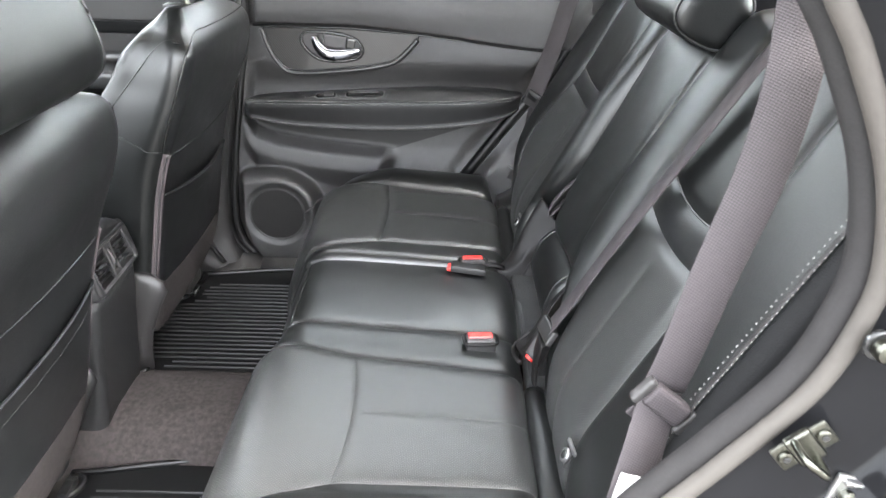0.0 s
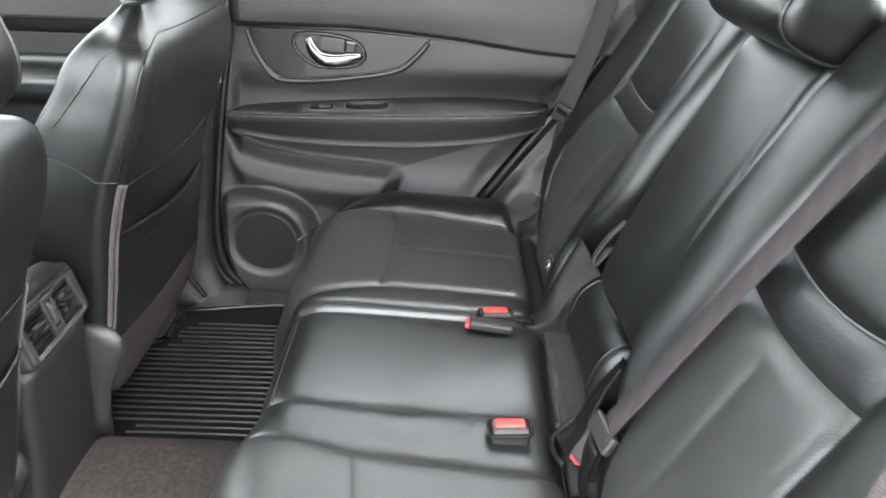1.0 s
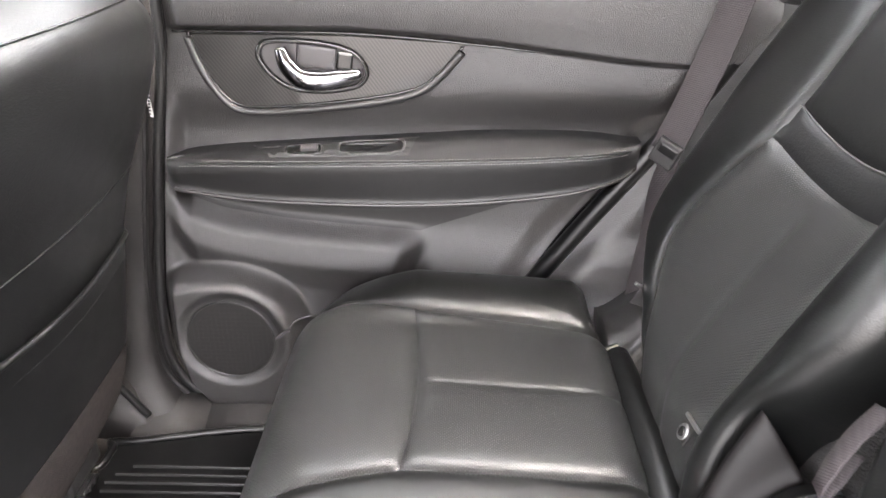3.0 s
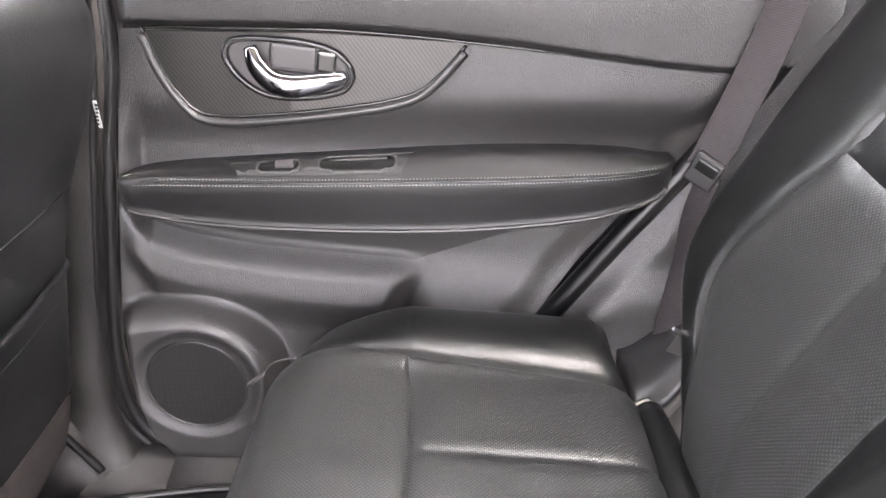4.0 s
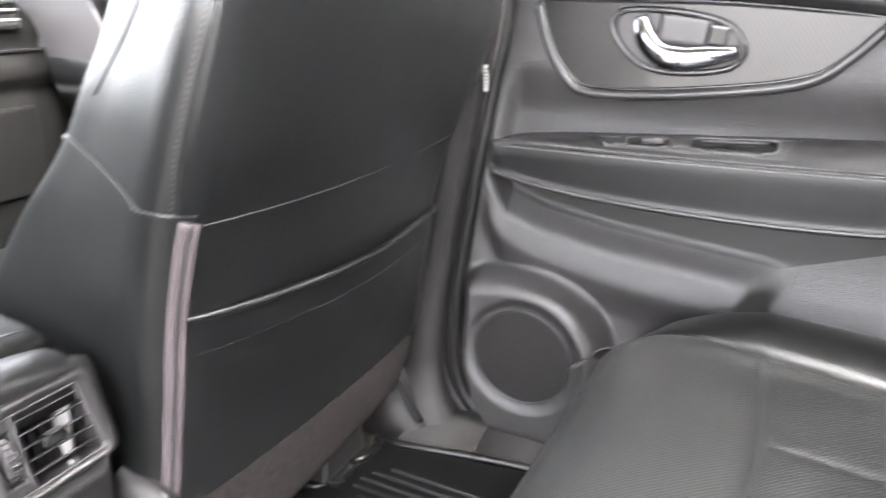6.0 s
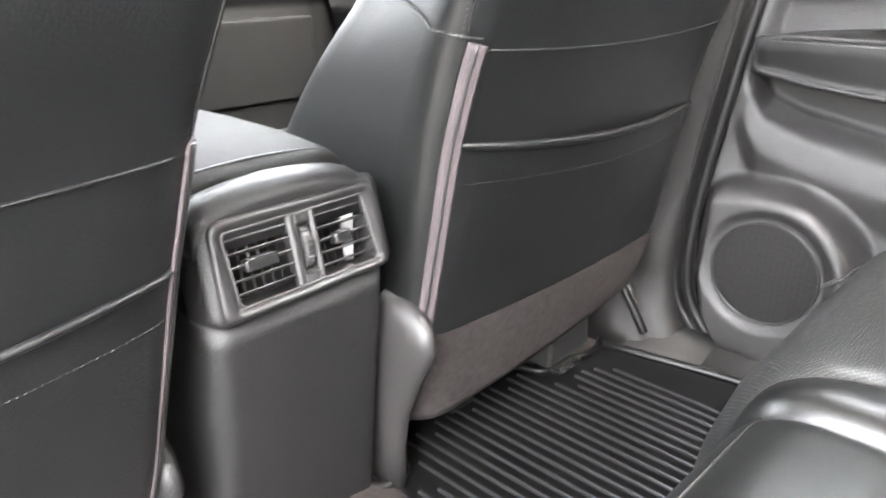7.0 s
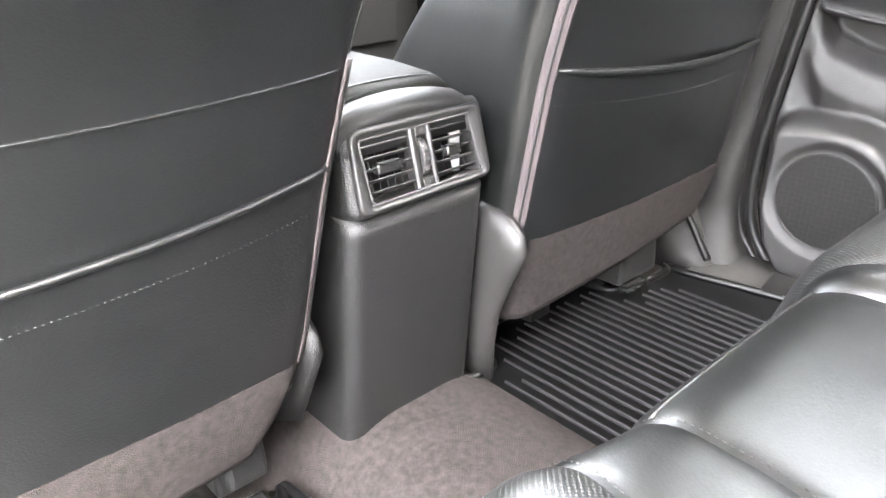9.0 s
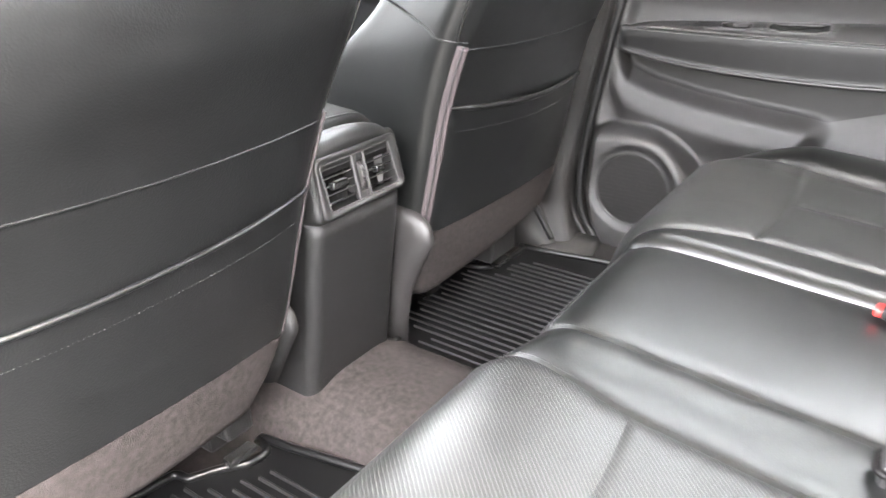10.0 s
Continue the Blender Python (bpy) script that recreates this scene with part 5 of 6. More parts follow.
def front_seat(label, cy, shift, inner, lean=0.0, flare=0, squash=1.0, bend=0.0):
    """A leather front seat seen from behind; inner is +1 or -1, the side that faces the console."""
    t = thing("front_car_seat", label, "car seat", "front seats")
    t.location = shift
    mid_y = lambda z: cy + lean * (z - 0.2) + bend * max(0.0, z - 0.5) ** 2
    top = lambda z: z if z < 0.5 else 0.5 + (z - 0.5) * squash
    zs = np.r_[np.linspace(0.165, 0.70, 44), np.linspace(0.705, 0.782, 16)]
    ring = []
    for z in zs:
        ring.append(seat_section(z, mid_y(z), flare))
    ring = np.array(ring)
    ring[:, :, 2] = np.where(ring[:, :, 2] < 0.5, ring[:, :, 2], 0.5 + (ring[:, :, 2] - 0.5) * squash)
    faces = grid_faces(60, 96, True).reshape(59, 96, 4)
    groups = {"back_cover": [], "side_bolster": [], "front_face": []}
    for j in range(96):
        key = "back_cover" if j < 31 or j >= 93 else "side_bolster" if j < 50 or j >= 78 else "front_face"
        groups[key].extend(faces[:, j])
    for key, some in groups.items():
        used, back = np.unique(np.array(some), return_inverse=True)
        link(key, ring.reshape(-1, 3)[used], back.reshape(-1, 4), LEATHER if key != "back_cover" else LEATHER_MATT, t, "", fix=False)
    bm = bmesh.new()
    bm.faces.new([bm.verts.new(v) for v in ring[-1]])
    part("top_cap", bm, LEATHER, t)

    def flank(z, back):
        """Half width on the console side, that far in front of the rear face."""
        own = flare == inner
        r = seat_corner(z, own)
        return seat_half(z, own) - (seat_draw(z) * min(1.0, max(0.0, (back - r) / (seat_depth(z, own) - r - 0.026))) if own else 0.0)

    def on_back(y, z, lift=0.0):
        side = 1 if y > 0 else -1
        w, r = seat_width(z), seat_corner(z, side == flare)
        over = max(0.0, abs(y) - (seat_half(z, side == flare) - r))
        corner = r - math.sqrt(max(r * r - min(over, r) ** 2, 0.0))
        bow = seat_bow(z, flare) * max(0.0, 1 - (y / w) ** 2)
        return (seat_top_x(z, flare) + bow - corner + lift, mid_y(z) + y, top(z))

    # map pocket with a rolled hem
    n = 40
    lim = 0.226
    hem = lambda y: 0.400 - 0.012 * (1 - (y / lim) ** 2) + 0.010 * (y * inner / lim)
    edge_in = 0.244 if flare == inner else lim
    ys = np.linspace(-inner * lim, inner * edge_in, n)
    P = np.zeros((24, n, 3))
    for i, u in enumerate(np.linspace(0, 1, 24)):
        for j, y in enumerate(ys):
            z = 0.195 + (hem(y) - 0.195) * u
            puff = 0.003 + 0.007 * (1 - (y / lim) ** 2) * u + 0.004 * min(u * 2.5, 1.0) * noise.noise(Vector((y * 6 + cy, z * 5, 0.4)))
            P[i, j] = on_back(y, z, puff)
    link("map_pocket", P.reshape(-1, 3), grid_faces(24, n), LEATHER_MATT, t, "sewn leather map pocket", fix=False)
    tube("pocket_hem", [np.array(p) + (0.001, 0, 0) for p in P[-1]], 0.0046 if flare else 0.0034, LEATHER_MATT, t, "rolled leather hem", n=60, sides=10, taper=0.4)
    stitches("stitching", P[19], t, lift=(0.0012, 0, 0), radius=0.0004, mat=THREAD_MID, label="pale stitching")
    seam = [on_back(y, 0.489 + 0.009 * (y / lim) ** 2, 0.0005) for y in np.linspace(-inner * lim, inner * edge_in, 24)]
    tube("back_seam", seam, 0.0013, LEATHER_MATT, t, n=50, sides=6)
    # carpet skirt under the pocket
    P = np.zeros((14, n, 3))
    for i, u in enumerate(np.linspace(0, 1, 14)):
        for j, y in enumerate(ys):
            side = max(0.0, y * inner / lim)
            low = 0.098 + 0.021 * (-y * inner / lim) + (0.0 if flare else 0.024 * side)
            z = 0.203 + (low - 0.203) * u
            x, yy, zz = on_back(y, max(z, 0.09), 0.004 - 0.006 * u * u)
            P[i, j] = (x, yy - (0.0 if flare else inner * 0.034 * side ** 3 * u * u), z)
    rear = P.copy()
    rear[:, :, 0] -= 0.010
    both = np.concatenate([P, rear[::-1]], 0)
    link("carpet_skirt", both.reshape(-1, 3), grid_faces(28, n), CARPET, t, "grey carpet strip along the seat's foot", fix=False)
    # zip on the corner that faces the console, and sewn seams above it
    y0 = inner * (0.248 if flare == inner else 0.2275)
    zipline = [on_back(y0 * (1 if flare == inner else seat_width(z) / 0.235), z, 0.003) for z in np.linspace(0.20, 0.505, 12)]
    ribbon("zip_tape", zipline, [(0.75, -0.66 * inner, 0)], 0.017, 0.003, ZIP, t, "dusty pink zip tape", n=40)
    for k in (-1, 1):
        stitches("zip_edge", np.array(smooth_path(zipline, 60)), t, 0.003, 0.001, 0.0008, ZIP, lift=(0.0022 + 0.004 * k, -0.004 * k * inner, 0))
    tube("zip_teeth", [np.array(p) + (0.0016, inner * 0.0014, 0) for p in zipline], 0.0016, PLASTIC, t, n=40, sides=6)
    for side in (1, -1):
        if side == flare:
            line = [on_back(side * (seat_half(z, True) - drop), z, 0.001) for z, drop in ((0.51, 0.012), (0.56, 0.008), (0.61, 0.007), (0.66, 0.008), (0.70, 0.011), (0.722, 0.018), (0.738, 0.034))]
            line += [on_back(side * y, 0.746, 0.001) for y in (0.17, 0.12, 0.04, -0.04, -0.12, -0.18)]
        else:
            line = [on_back(side * 0.968 * seat_width(z), z, 0.001) for z in np.linspace(0.51, 0.735, 14)]
        tube("corner_seam", line, 0.0015, GLOSS, t, n=80, sides=6)
        stitches("stitching", smooth_path(line, 120), t, lift=(-0.003, side * 0.003, 0.002), radius=0.0006, mat=THREAD_MID)
    zz = [(0.512, 0.0), (0.526, -0.04), (0.541, -0.085), (0.560, -0.150)]
    side_pts = []
    for z, dx in zz:
        w = flank(z, 0.020 - dx)
        side_pts.append((seat_top_x(z, flare) - 0.020 + dx, mid_y(z) + inner * (w + 0.0008), top(z)))
    if flare == inner:
        r, xb, w = seat_corner(0.51, True), seat_top_x(0.51, True), seat_half(0.51, True)
        side_pts[0:1] = [(xb - r + (r + 0.001) * math.cos(a), mid_y(0.51) + inner * (w - r + (r + 0.001) * math.sin(a)), 0.506 + 0.006 * a) for a in (0.4, 0.7, 1.0, 1.3, 1.57)]
    tube("side_seam", side_pts, 0.0018, LEATHER, t, "piped side seam", n=24, sides=8)
    stitches("stitching", smooth_path(side_pts, 50), t, lift=(0, inner * 0.0016, 0.001), radius=0.0008, mat=THREAD_MID)
    arc = []
    for z, dx in ((0.738, -0.012), (0.739, -0.030), (0.733, -0.050), (0.716, -0.074), (0.690, -0.094), (0.650, -0.118), (0.605, -0.140)) if flare == inner else ((0.706, -0.022), (0.703, -0.045), (0.692, -0.068), (0.672, -0.088), (0.640, -0.104)):
        arc.append((seat_top_x(z, flare) + dx, mid_y(z) + inner * (flank(z, -dx) + 0.0010), top(z)))
    arc = smooth_path(arc, 60)
    for dz in (0.0, -0.010):
        stitches("stitching", arc, t, lift=(0.4 * dz, inner * 0.0004, dz), radius=0.0008, mat=THREAD_MID, label="pale double stitching")
    tube("shoulder_seam", arc + np.array((-0.002, 0, -0.005)), 0.0012, GLOSS, t, n=40, sides=6)
    # cushion, recliner cover, rail foot
    rings = []
    for k, x in enumerate(np.linspace(-1.12, -0.60, 14)):
        u = k / 13
        w = 0.245 - 0.02 * (1 - u)
        h = 0.28 + 0.03 * math.sin(math.pi * (1 - u))
        rings.append([(x, cy + y * w, z) for y, z in ((-1, 0.10), (-1.0, h), (-0.93, h + 0.025), (-0.6, h + 0.012), (0.6, h + 0.012), (0.93, h + 0.025), (1.0, h), (1, 0.10))])
    loft("seat_cushion", rings, LEATHER, t)
    rings = []
    for z, xa, xb, th in ((-0.005, -0.625, -0.572, 0.006), (0.05, -0.628, -0.570, 0.008), (0.10, -0.626, -0.562, 0.010), (0.16, -0.618, -0.538, 0.011), (0.200, -0.612, -0.518, 0.011), (0.222, -0.608, -0.524, 0.010), (0.238, -0.604, -0.545, 0.008), (0.246, -0.600, -0.565, 0.004)):
        yb = cy + inner * (0.262 if flare == inner else 0.236 - 0.035 * float(ease(0.13, 0.02, z)))
        xa, xb = (xa + 0.012, xb + 0.012) if flare == inner else (xa, xb)
        pts = [(xa, yb - inner * 0.02), (xa + 0.01, yb + inner * th), ((xa + xb) / 2 + 0.01, yb + inner * (th + 0.002)), (xb - 0.010, yb + inner * th * 0.7), (xb, yb - inner * 0.004), ((xa + xb) / 2, yb - inner * 0.03)]
        rings.append([(x, y, z) for x, y in smooth_path(pts, 24, True)])
    loft("recliner_cover", rings if flare else rings[2:], COVER if inner < 0 else CONSOLE, t, "grey plastic recliner cover" if inner < 0 else "dark plastic recliner cover")
    foot = cy + (0.09 if flare else 0.165)
    part("rail_cover", box((0.09, 0.105, 0.085), 0.012, 3, (-0.615, foot, 0.062), (1.0, 0.86)) if flare else box((0.075, 0.052, 0.085), 0.012, 4, (-0.612, foot, 0.078), (0.9, 0.9)), PLASTIC if flare else CONSOLE, t, "black plastic rail cover")
    part("rail_clip", box((0.02, 0.05, 0.012), 0.004, 2, (-0.572, foot - 0.01, 0.012)), GLOSS, t)
    part("rail_bolt", turned(disc(0.005, 0.006, 0.001, 16), pose(-0.570, foot + 0.02, 0.012)), ZINC, t)
    part("seat_rail", box((0.48, 0.045, 0.05), 0.006, 2, (-0.86, foot, 0.02)), PLASTIC, t)
    part("seat_rail", box((0.48, 0.045, 0.05), 0.006, 2, (-0.86, 2 * cy - foot, 0.02)), PLASTIC, t)
    return t


front_seat("black leather front passenger seat with map pocket and zip", 1.722, (0, 0, 0), -1, flare=-1, squash=0.95)
front_seat("black leather driver seat with map pocket, slid further forward", 0.968, (-0.036, 0, -0.047), 1, 0.11, squash=0.90, bend=0.7)
headrest("front_headrest", "black leather headrest on the front passenger seat", (-0.476, 1.722, 0.865), 0.135, 0.11, 0.165, 0.1, 0.055, -0.012)
headrest("front_headrest", "black leather headrest on the driver seat", (-0.508, 1.046, 0.798), 0.168, 0.13, 0.200, -0.32, 0.055, -0.02)

# ---- centre console with rear air vents ----
console = thing("centre_console", "black plastic centre console with rear air vents and padded lid", "console")


def console_ring(z, x_back, y0, y1, x_front=-1.15, r=0.022):
    pts = []
    for cx, cy, a0 in ((x_back - r, y1 - r, 0), (x_front + r, y1 - r, 90), (x_front + r, y0 + r, 180), (x_back - r, y0 + r, 270)):
        for k in range(7):
            a = radians(a0 + 15 * k)
            pts.append((cx + r * math.cos(a), cy + r * math.sin(a), z))
    return pts


rings = [console_ring(z, -0.579 + 0.1 * z - (0.035 + 0.35 * (z - 0.288) if z > 0.2885 else 0.0), 1.247, 1.442) for z in np.r_[np.linspace(-0.06, 0.284, 20), 0.290, 0.291, 0.33, 0.376]]
loft("body", rings, CONSOLE, console, "grained black plastic body")
# padded end and lid
rings = []
for k, x in enumerate((-0.563, -0.5645, -0.569, -0.577, -0.588, -0.600)):
    h = (0.3775, 0.383, 0.388, 0.392, 0.394, 0.393)[k]
    rings.append([(x, y, z) for y, z in smooth_path([(1.246, 0.350), (1.249, h - 0.014), (1.272, h - 0.002), (1.340, h + 0.005), (1.408, h - 0.002), (1.431, h - 0.014), (1.434, 0.350)], 30)])
loft("padded_end", rings, VINYL, console, "creased leather pad above the vents")
rings = []
for k, x in enumerate((-0.602, -0.606, -0.614, -0.632, -0.70, -0.80, -0.88, -0.91)):
    h = (0.388, 0.394, 0.398, 0.402, 0.406, 0.406, 0.404, 0.394)[k]
    w = 0.004 if k else 0.01
    rings.append([(x, y, z) for y, z in smooth_path([(1.240 + w, 0.375), (1.240 + w, h - 0.012), (1.262, h), (1.340, h + 0.004), (1.418, h), (1.440 - w, h - 0.012), (1.440 - w, 0.375)], 30)])
loft("armrest_lid", rings, LID, console, "smooth leather armrest lid")
tube("lid_seam", [(-0.622, 1.246, 0.388), (-0.622, 1.264, 0.399), (-0.622, 1.340, 0.404), (-0.622, 1.416, 0.399), (-0.622, 1.436, 0.388)], 0.0018, LEATHER_MATT, console, n=30, sides=6)

vm = pose(-0.553, 1.344, 0.336, 0, -14, 0)
# the surround: a rounded frame that slopes in to the louvres
def rounded_frame(corners, r, n=12):
    """A ring with rounded corners through four corners, given in y and z."""
    c = [np.array(p, float) for p in corners]
    out = []
    for k in range(4):
        p, q, o = c[k - 1], c[(k + 1) % 4], c[k]
        a, b = o + (p - o) / np.linalg.norm(p - o) * r, o + (q - o) / np.linalg.norm(q - o) * r
        for t in np.linspace(0, 1, n):
            out.append((1 - t) ** 2 * a + 2 * t * (1 - t) * o + t * t * b)
    return np.array(out)


collar_ring = rounded_frame([(-0.096, 0.050), (0.098, 0.050), (0.100, -0.042), (-0.096, -0.046)], 0.014)
outer_ring = rounded_frame([(-0.086, 0.043), (0.090, 0.043), (0.092, -0.039), (-0.089, -0.043)], 0.014)
inner_ring = rounded_frame([(-0.0745, 0.0315), (0.072, 0.0325), (0.0795, -0.031), (-0.071, -0.033)], 0.006)
rings = [[vm @ Vector((x, y, z)) for y, z in ring] for x, ring in ((-0.001, outer_ring), (-0.0025, outer_ring * 0.4 + collar_ring * 0.6), (-0.008, collar_ring), (-0.045, collar_ring))]
link("vent_collar", np.array(rings).reshape(-1, 3), grid_faces(4, 48, True), CONSOLE, console, "grained plastic round the vents")
rings = []
for share, x in ((0, -0.020), (0, -0.004), (0.03, 0.001), (0.12, 0.0035), (0.30, 0.0045), (0.55, 0.0040), (0.85, 0.0015), (1.0, -0.001), (1.02, -0.004), (1.02, -0.030)):
    rings.append([vm @ Vector((x, y, z)) for y, z in outer_ring * (1 - share) + inner_ring * share])
rings = np.array(rings)
vent = link("vent_surround", rings.reshape(-1, 3), grid_faces(10, 48, True), PLASTIC, console, "satin black rounded vent surround")
tube("vent_edge", [vm @ Vector((0.0008, y, z)) for y, z in inner_ring], 0.0011, PLASTIC_GREY, vent, "paler inner edge", n=110, sides=8, closed=True)
holes = ((-0.073, -0.011), (0.017, 0.077))


def vbox(name, size, at, mat, parent, bevel=0.0008, turn=(0, 0, 0), label="", seg=1):
    return part(name, turned(box(size, bevel, seg), vm @ pose(*at, *turn)), mat, parent, label)


vbox("back_wall", (0.004, 0.16, 0.07), (-0.032, 0, 0), SEAL, vent)
vbox("centre_bar", (0.010, 0.009, 0.066), (-0.004, -0.0065, 0), PLASTIC, vent, 0.002)
vbox("centre_bar", (0.010, 0.006, 0.066), (-0.004, 0.0155, 0), PLASTIC, vent, 0.002)
for z in (0.027, -0.0275):
    vbox("centre_bar", (0.010, 0.018, 0.012), (-0.0042, 0.0045, z), PLASTIC, vent, 0.002)
for y0, y1 in holes:
    for k in range(5):
        z = -0.0235 + 0.0115 * k
        vbox("slat", (0.013, y1 - y0, 0.0016), (-0.009, (y0 + y1) / 2, z), PLASTIC, vent, 0.0005, (0, -18, 0))
    for k in range(6):
        vbox("vane", (0.010, 0.0012, 0.060), (-0.023, y0 + (k + 0.7) * (y1 - y0) / 6.2, 0), SEAL, vent, 0.0004, (0, 0, 14))
for y, z, w in ((-0.043, 0.000, 0.032), (0.043, -0.001, 0.020)):
    tab = vbox("slider", (0.012, w, 0.011), (-0.002, y, z), GLOSS, vent, 0.003, seg=3, label="small black sliding tab")
    vbox("slider_ridge", (0.010, w - 0.008, 0.0012), (0.0005, y, z + 0.0056), PLASTIC_GREY, tab, 0.0008)
# metal plate added to imitate a bright reflection inside the right louvre
vbox("duct_glint", (0.003, 0.013, 0.052), (-0.019, 0.062, -0.003), SATIN, vent, 0.001, (-10, 0, -30), label="bright plate standing for a reflection in the duct")
wheel = part("thumb_wheel", turned(disc(0.026, 0.009, 0.002, 36), vm @ pose(-0.0225, 0.0055, 0, 90, 0, 0)), PLASTIC_GREY, vent, "ridged thumb wheel")
for k in range(9):
    a = radians(-44 + 11 * k)
    part("ridge", turned(box((0.0022, 0.0082, 0.0018), 0.0004, 1), vm @ pose(-0.0225 + 0.026 * math.cos(a), 0.0055, 0.026 * math.sin(a), 0, -math.degrees(a), 0)), PLASTIC, wheel)
for z in (0.034, -0.034):
    vbox("symbol", (0.0006, 0.004, 0.0035), (0.0011, 0.005, z * 0.79), PLASTIC_GREY, vent, 0)

# ---- front of the cabin ----
dash = thing("dashboard", "dark soft-touch dashboard with glovebox", "dashboard")
prof = smooth_path([(-1.40, 0.05), (-1.39, 0.25), (-1.40, 0.42), (-1.415, 0.480), (-1.402, 0.492), (-1.400, 0.52), (-1.418, 0.546), (-1.43, 0.555), (-1.425, 0.575), (-1.46, 0.62), (-1.60, 0.68), (-1.95, 0.70)], 60)
rings = [[(x, y, z) for x, z in np.vstack([prof, [(-1.98, 0.0)]])] for y in np.linspace(0.62, 2.06, 20)]
loft("dash_panel", rings, DASH, dash)
part("glovebox", box((0.02, 0.42, 0.17), 0.008, 3, (-1.392, 1.78, 0.365)), DASH, dash, "dark glovebox lid")
part("dash_vent", turned(box((0.03, 0.16, 0.07), 0.012, 3), pose(-1.435, 1.93, 0.615, 0, -25, 0)), GLOSS, dash, "dark side air vent")
for k in range(3):
    part("vent_slat", turned(box((0.034, 0.15, 0.005), 0.001, 1), pose(-1.428, 1.93, 0.598 + 0.018 * k, 0, -25, 0)), SATIN, dash)
tube("dash_seam", [(-1.414, 0.7, 0.548), (-1.414, 2.05, 0.548)], 0.004, GLOSS, dash, n=6, sides=6)
front_door = thing("door_2", "closed front passenger door with grey trim", "door", kind="structure")
XS2, ZS2 = np.linspace(-1.50, -0.585, 50), np.linspace(-0.05, 0.88, 80)
X, Z = np.meshgrid(XS2, ZS2, indexing="ij")
d = 0.030 * ease(0.62, 0.66, Z) + 0.050 * ease(0.46, 0.49, Z) * ease(0.56, 0.53, Z) + 0.03 * ease(0.34, 0.28, Z)
link("trim_panel", np.stack([X, DOOR_Y + 0.03 - d, Z], -1).reshape(-1, 3), grid_faces(50, 80), LEATHER_MATT, front_door, fix=False)
part("upper_pad", box((0.90, 0.03, 0.20), 0.008, 2, (-1.04, DOOR_Y - 0.006, 0.765)), PLASTIC, front_door, "grey upper door pad")
part("dark_band", box((0.9, 0.012, 0.05), 0.004, 2, (-1.04, DOOR_Y + 0.02, 0.605)), GRAIN_DULL, front_door, "dark trim band")
part("mirror_sail", plate([(-1.50, 0.55), (-1.30, 0.50), (-1.22, 0.56), (-1.36, 0.80), (-1.50, 0.85)], DOOR_Y - 0.015, 0.03, 0.006), PLASTIC_GREY, front_door, "grey corner trim")

# ---- body shell ----
def slab(name, label, category, size, at, mat, bevel=0.004):
    return tagged(part(name, box(size, bevel, 1, at), mat), label, category, kind="structure")


ROOF = 1.27
roof = thing("ceiling", "pale beige fabric headlining", "ceiling", kind="structure")
part("headlining", box((2.88, 1.08, 0.03), 0.004, 1, (-0.16, 1.35, ROOF)), BEIGE, roof)
for x, w, y, lean in ((-0.52, 0.07, 2.00, 21), (0.62, 0.22, 2.00, 21), (-0.52, 0.07, 0.70, -21)):
    tagged(part("wall_pillar_upper", turned(box((w, 0.05, 0.42), 0.004, 1), pose(x, y, 1.065, lean, 0, 0)), BEIGE), "beige upper pillar trim between windows", "pillar trim", kind="structure")
slab("wall_far_side", "black body side below the windows", "body side", (3.4, 0.06, 0.90), (-0.3, DOOR_Y + 0.13, 0.35), PAINT)
slab("wall_tail", "black tailgate below the rear window", "tailgate", (0.06, 1.46, 0.90), (1.30, 1.34, 0.35), CARPET_DARK)
slab("floor_boot", "dark carpeted boot floor", "boot floor", (0.75, 1.40, 0.04), (0.93, 1.34, 0.25), CARPET_DARK)
slab("wall_near_front", "driver door lower panel", "door", (0.92, 0.06, 0.85), (-1.02, 0.585, 0.375), PLASTIC)
slab("wall_near_rear", "black rear quarter panel", "body side", (0.75, 0.06, 0.75), (0.93, 0.57, 0.45), PAINT)
for k, (a, b, c, d) in enumerate(((-0.48, 0.50, 0.86, 1.25), (-1.50, -0.56, 0.86, 1.25))):
    tinted = k == 0
    w = tagged(part(f"window_{k + 1}", turned(box((b - a, 0.004, 0.42), 0, 1), pose((a + b) / 2, 2.015, 1.06, 21, 0, 0)), PRIVACY if tinted else GLASS), "dark tinted rear side window" if tinted else "clear front side window pane", "window", kind="structure")
    w.visible_shadow = tinted
for y, lean in ((2.015, 21), (0.685, -21)):
    tagged(part("wall_rear_quarter", turned(box((0.56, 0.05, 0.44), 0.004, 1), pose(1.00 if y > 1 else 0.96, y, 1.065, lean, 0, 0)), GRAIN_DULL), "dark trim of the rear quarter", "side trim", kind="structure")
bm = bmesh.new()
bm.faces.new([bm.verts.new(v) for v in ((-1.95, 0.62, 0.70), (-1.95, 2.06, 0.70), (-1.60, 1.88, ROOF), (-1.60, 0.82, ROOF))])
bmesh.ops.solidify(bm, geom=list(bm.faces), thickness=0.005)
w = tagged(part("window_3", bm, GLASS), "sloping clear windscreen", "window", kind="structure")
w.visible_shadow = False
# unseen pane, clear and shadowless so more sky light reaches the front seat backs
w = tagged(part("window_4", box((0.005, 1.3, 0.42), 0, 1, (1.27, 1.34, 1.03)), GLASS), "unseen rear window pane, left clear to light the seat backs", "window", kind="structure")
w.visible_shadow = False

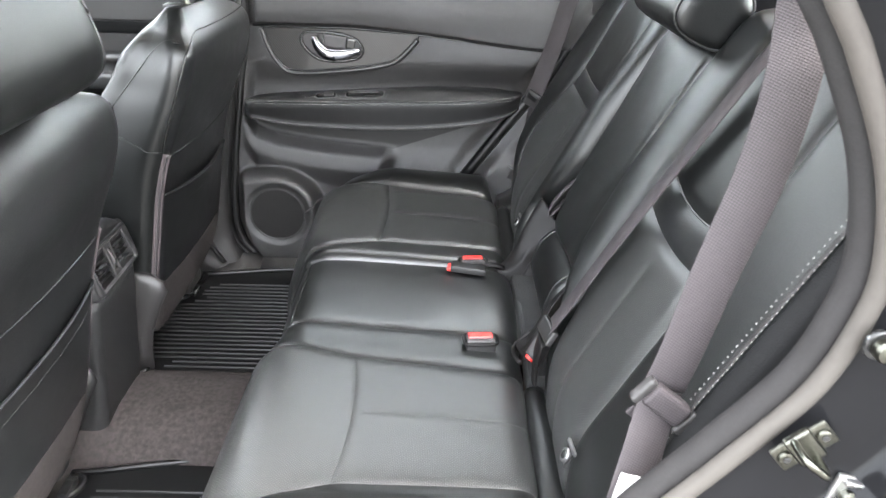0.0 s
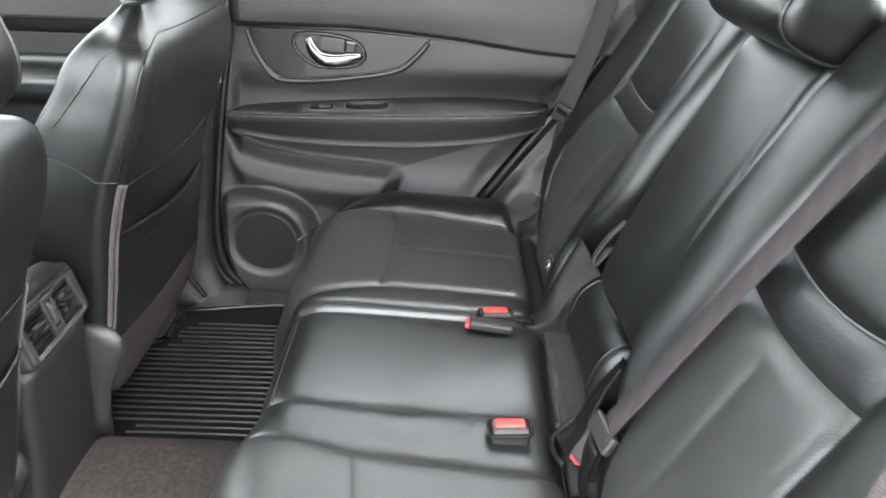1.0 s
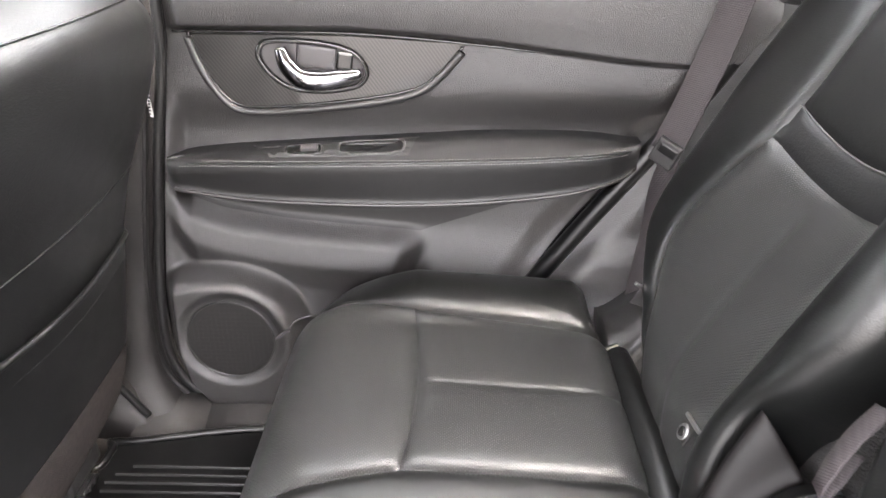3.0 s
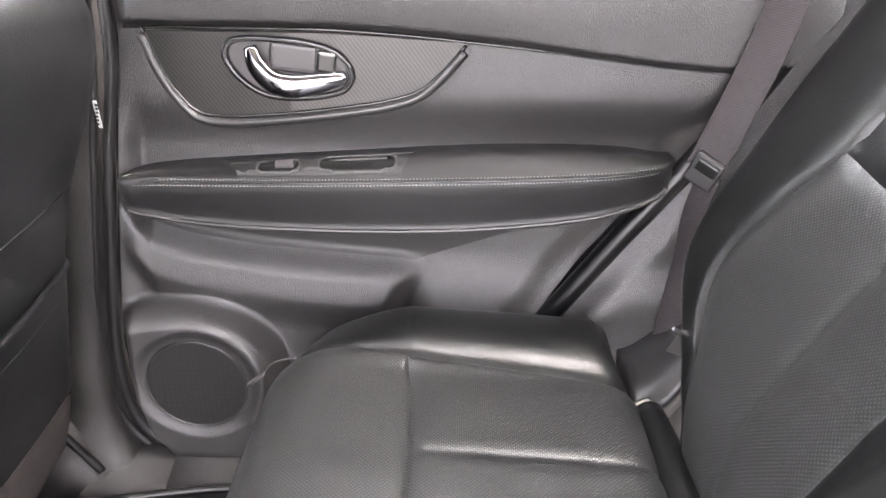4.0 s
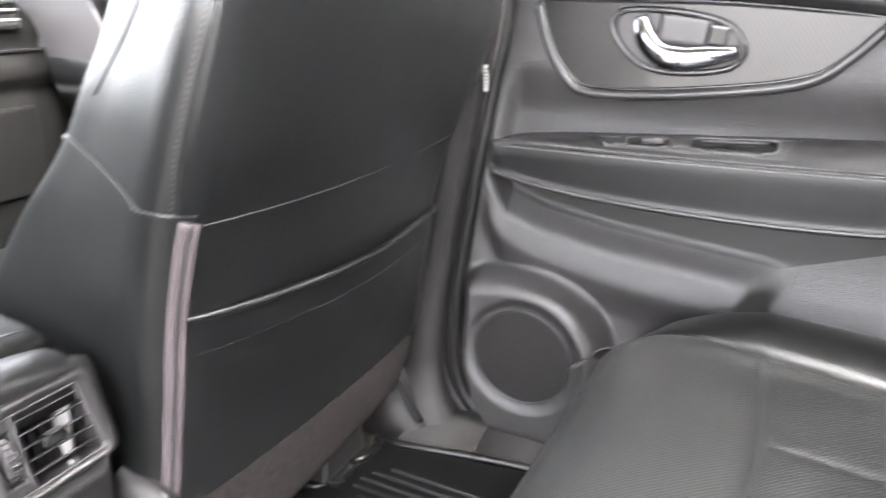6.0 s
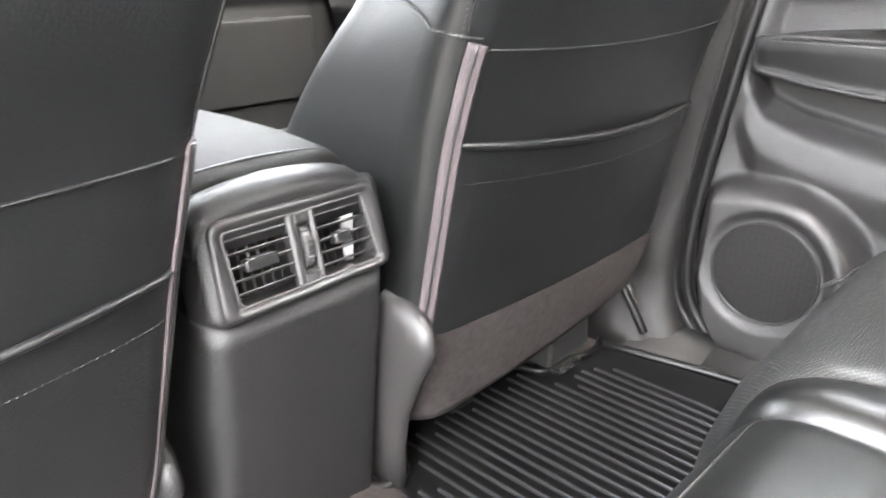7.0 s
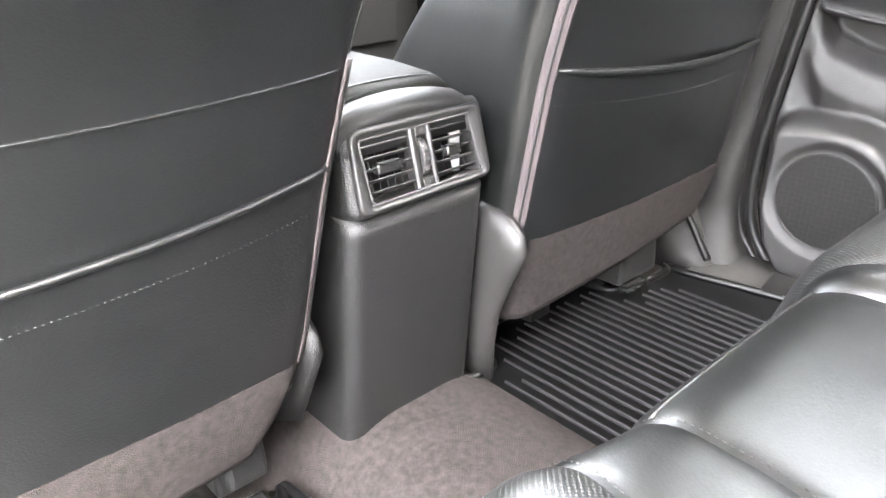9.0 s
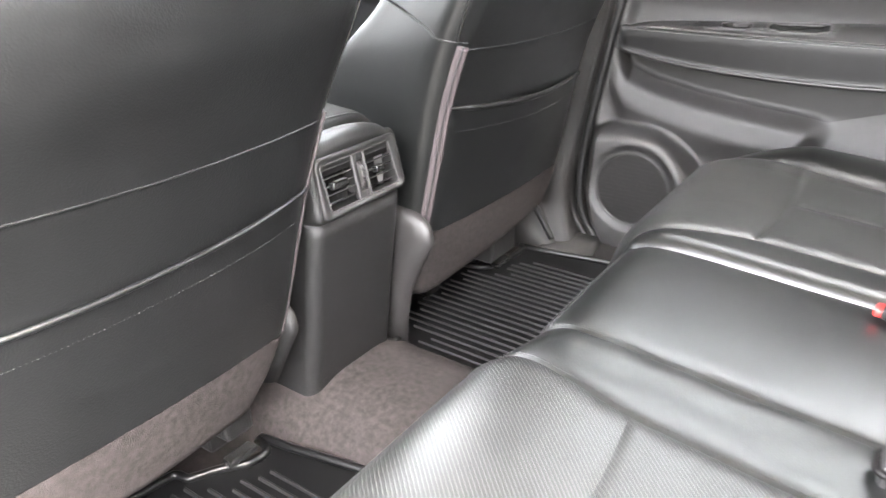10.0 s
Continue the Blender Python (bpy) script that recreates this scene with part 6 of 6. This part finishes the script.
# ---- near door opening ----
opening = thing("wall_opening", "black body edge of the open door with seals", "door opening", kind="structure")
rim = [(0.265, 1.10), (0.318, 0.96), (0.356, 0.900), (0.398, 0.82), (0.418, 0.745), (0.416, 0.695), (0.392, 0.622), (0.334, 0.542), (0.272, 0.464), (0.20, 0.362), (0.13, 0.25), (0.05, 0.12), (-0.05, 0.01), (-0.2, -0.045), (-0.45, -0.06)]
tube("seal", [(x, 0.585, z) for x, z in rim], 0.0090, SEAL_PALE, opening, "pale grey flocked door seal", n=120, sides=12)
tube("seal_lip", [(x - 0.006, 0.606, z + 0.004) for x, z in rim], 0.0140, FLOCK, opening, "dark flocked seal lip", n=120, sides=12)
P = np.zeros((70, 14, 3))
rimp = smooth_path(rim, 70)
tang = np.gradient(rimp, axis=0)
tang /= np.linalg.norm(tang, axis=1)[:, None]
outw = np.stack([-tang[:, 1], tang[:, 0]], 1)
for j, (o, y) in enumerate(((0.0, 0.584), (0.010, 0.580), (0.022, 0.572), (0.036, 0.566), (0.052, 0.562), (0.066, 0.560), (0.074, 0.548), (0.080, 0.52), (0.088, 0.50), (0.11, 0.49), (0.16, 0.48), (0.22, 0.43), (0.30, 0.43), (0.40, 0.43))):
    P[:, j, 0], P[:, j, 2], P[:, j, 1] = rimp[:, 0] + outw[:, 0] * o, rimp[:, 1] + outw[:, 1] * o, y
link("jamb", P.reshape(-1, 3), grid_faces(70, 14), PAINT, opening, "glossy black painted door jamb", fix=False)
P2 = np.zeros((70, 6, 3))
for j, (o, y) in enumerate(((-0.012, 0.615), (-0.004, 0.63), (0.02, 0.645), (0.06, 0.65), (0.12, 0.65), (0.30, 0.65))):
    P2[:, j, 0], P2[:, j, 2], P2[:, j, 1] = rimp[:, 0] + outw[:, 0] * o, rimp[:, 1] + outw[:, 1] * o, y
link("inner_trim", P2.reshape(-1, 3), grid_faces(70, 6), PLASTIC, opening, "dark plastic side trim", fix=False)
striker = thing("door_striker", "zinc-plated door striker bolted to the jamb", "striker")
m = pose(0.383, 0.560, 0.584, 0, -42, 0)
part("base_plate", turned(box((0.052, 0.004, 0.026), 0.0018, 2), m), ZINC, striker, "thin zinc plate")
part("base_boss", turned(box((0.024, 0.008, 0.034), 0.0035, 3, (0, -0.002, 0)), m), ZINC, striker)
tube("loop", [m @ Vector(p) for p in ((-0.004, 0, 0.013), (-0.004, -0.020, 0.013), (-0.003, -0.029, 0.010), (-0.001, -0.030, 0), (0.001, -0.029, -0.010), (0.002, -0.020, -0.013), (0.002, 0, -0.013))], 0.0036, ZINC, striker, n=40, sides=10)
for x in (-0.018, 0.018):
    part("bolt", turned(disc(0.0068, 0.004, 0.0018, 24), m @ pose(x, -0.003, 0, 90, 0, 0)), ZINC, striker, "countersunk screw head")
    part("bolt_socket", turned(disc(0.0034, 0.002, 0.0004, 6), m @ pose(x, -0.0050, 0, 90, 0, 0)), GLOSS, striker)
plug = thing("rubber_stop", "round bright rubber stop on the jamb", "stop")
part("button", turned(disc(0.010, 0.016, 0.005, 28), pose(0.420, 0.554, 0.683, 90, 0, 0)), ZINC, plug)
part("collar", turned(disc(0.014, 0.006, 0.002, 28), pose(0.420, 0.562, 0.683, 90, 0, 0)), GLOSS, plug)
latch = thing("latch_hardware", "bright metal latch hardware on the door edge", "latch")
m = pose(0.444, 0.556, 0.538, 0, 12, 0)
part("bracket", turned(box((0.060, 0.006, 0.030), 0.0026, 2), m), SATIN, latch, "bright cast plate")
part("rib", turned(box((0.052, 0.010, 0.006), 0.0025, 2, (0, -0.004, 0.011)), m), SATIN, latch)
part("stud", turned(disc(0.008, 0.012, 0.003, 20), m @ pose(-0.016, -0.006, -0.004, 90, 0, 0)), ZINC, latch)
part("claw", turned(box((0.020, 0.010, 0.010), 0.004, 2, (0.012, -0.006, -0.004)), m), GLOSS, latch)

# ---- outside ----
bm = bmesh.new()
bmesh.ops.create_grid(bm, x_segments=2, y_segments=2, size=400)
bmesh.ops.translate(bm, verts=bm.verts, vec=(0, 0, -0.45))
tagged(part("ground", bm, ASPHALT), "pale grey paved ground outside the car", "ground", kind="structure")
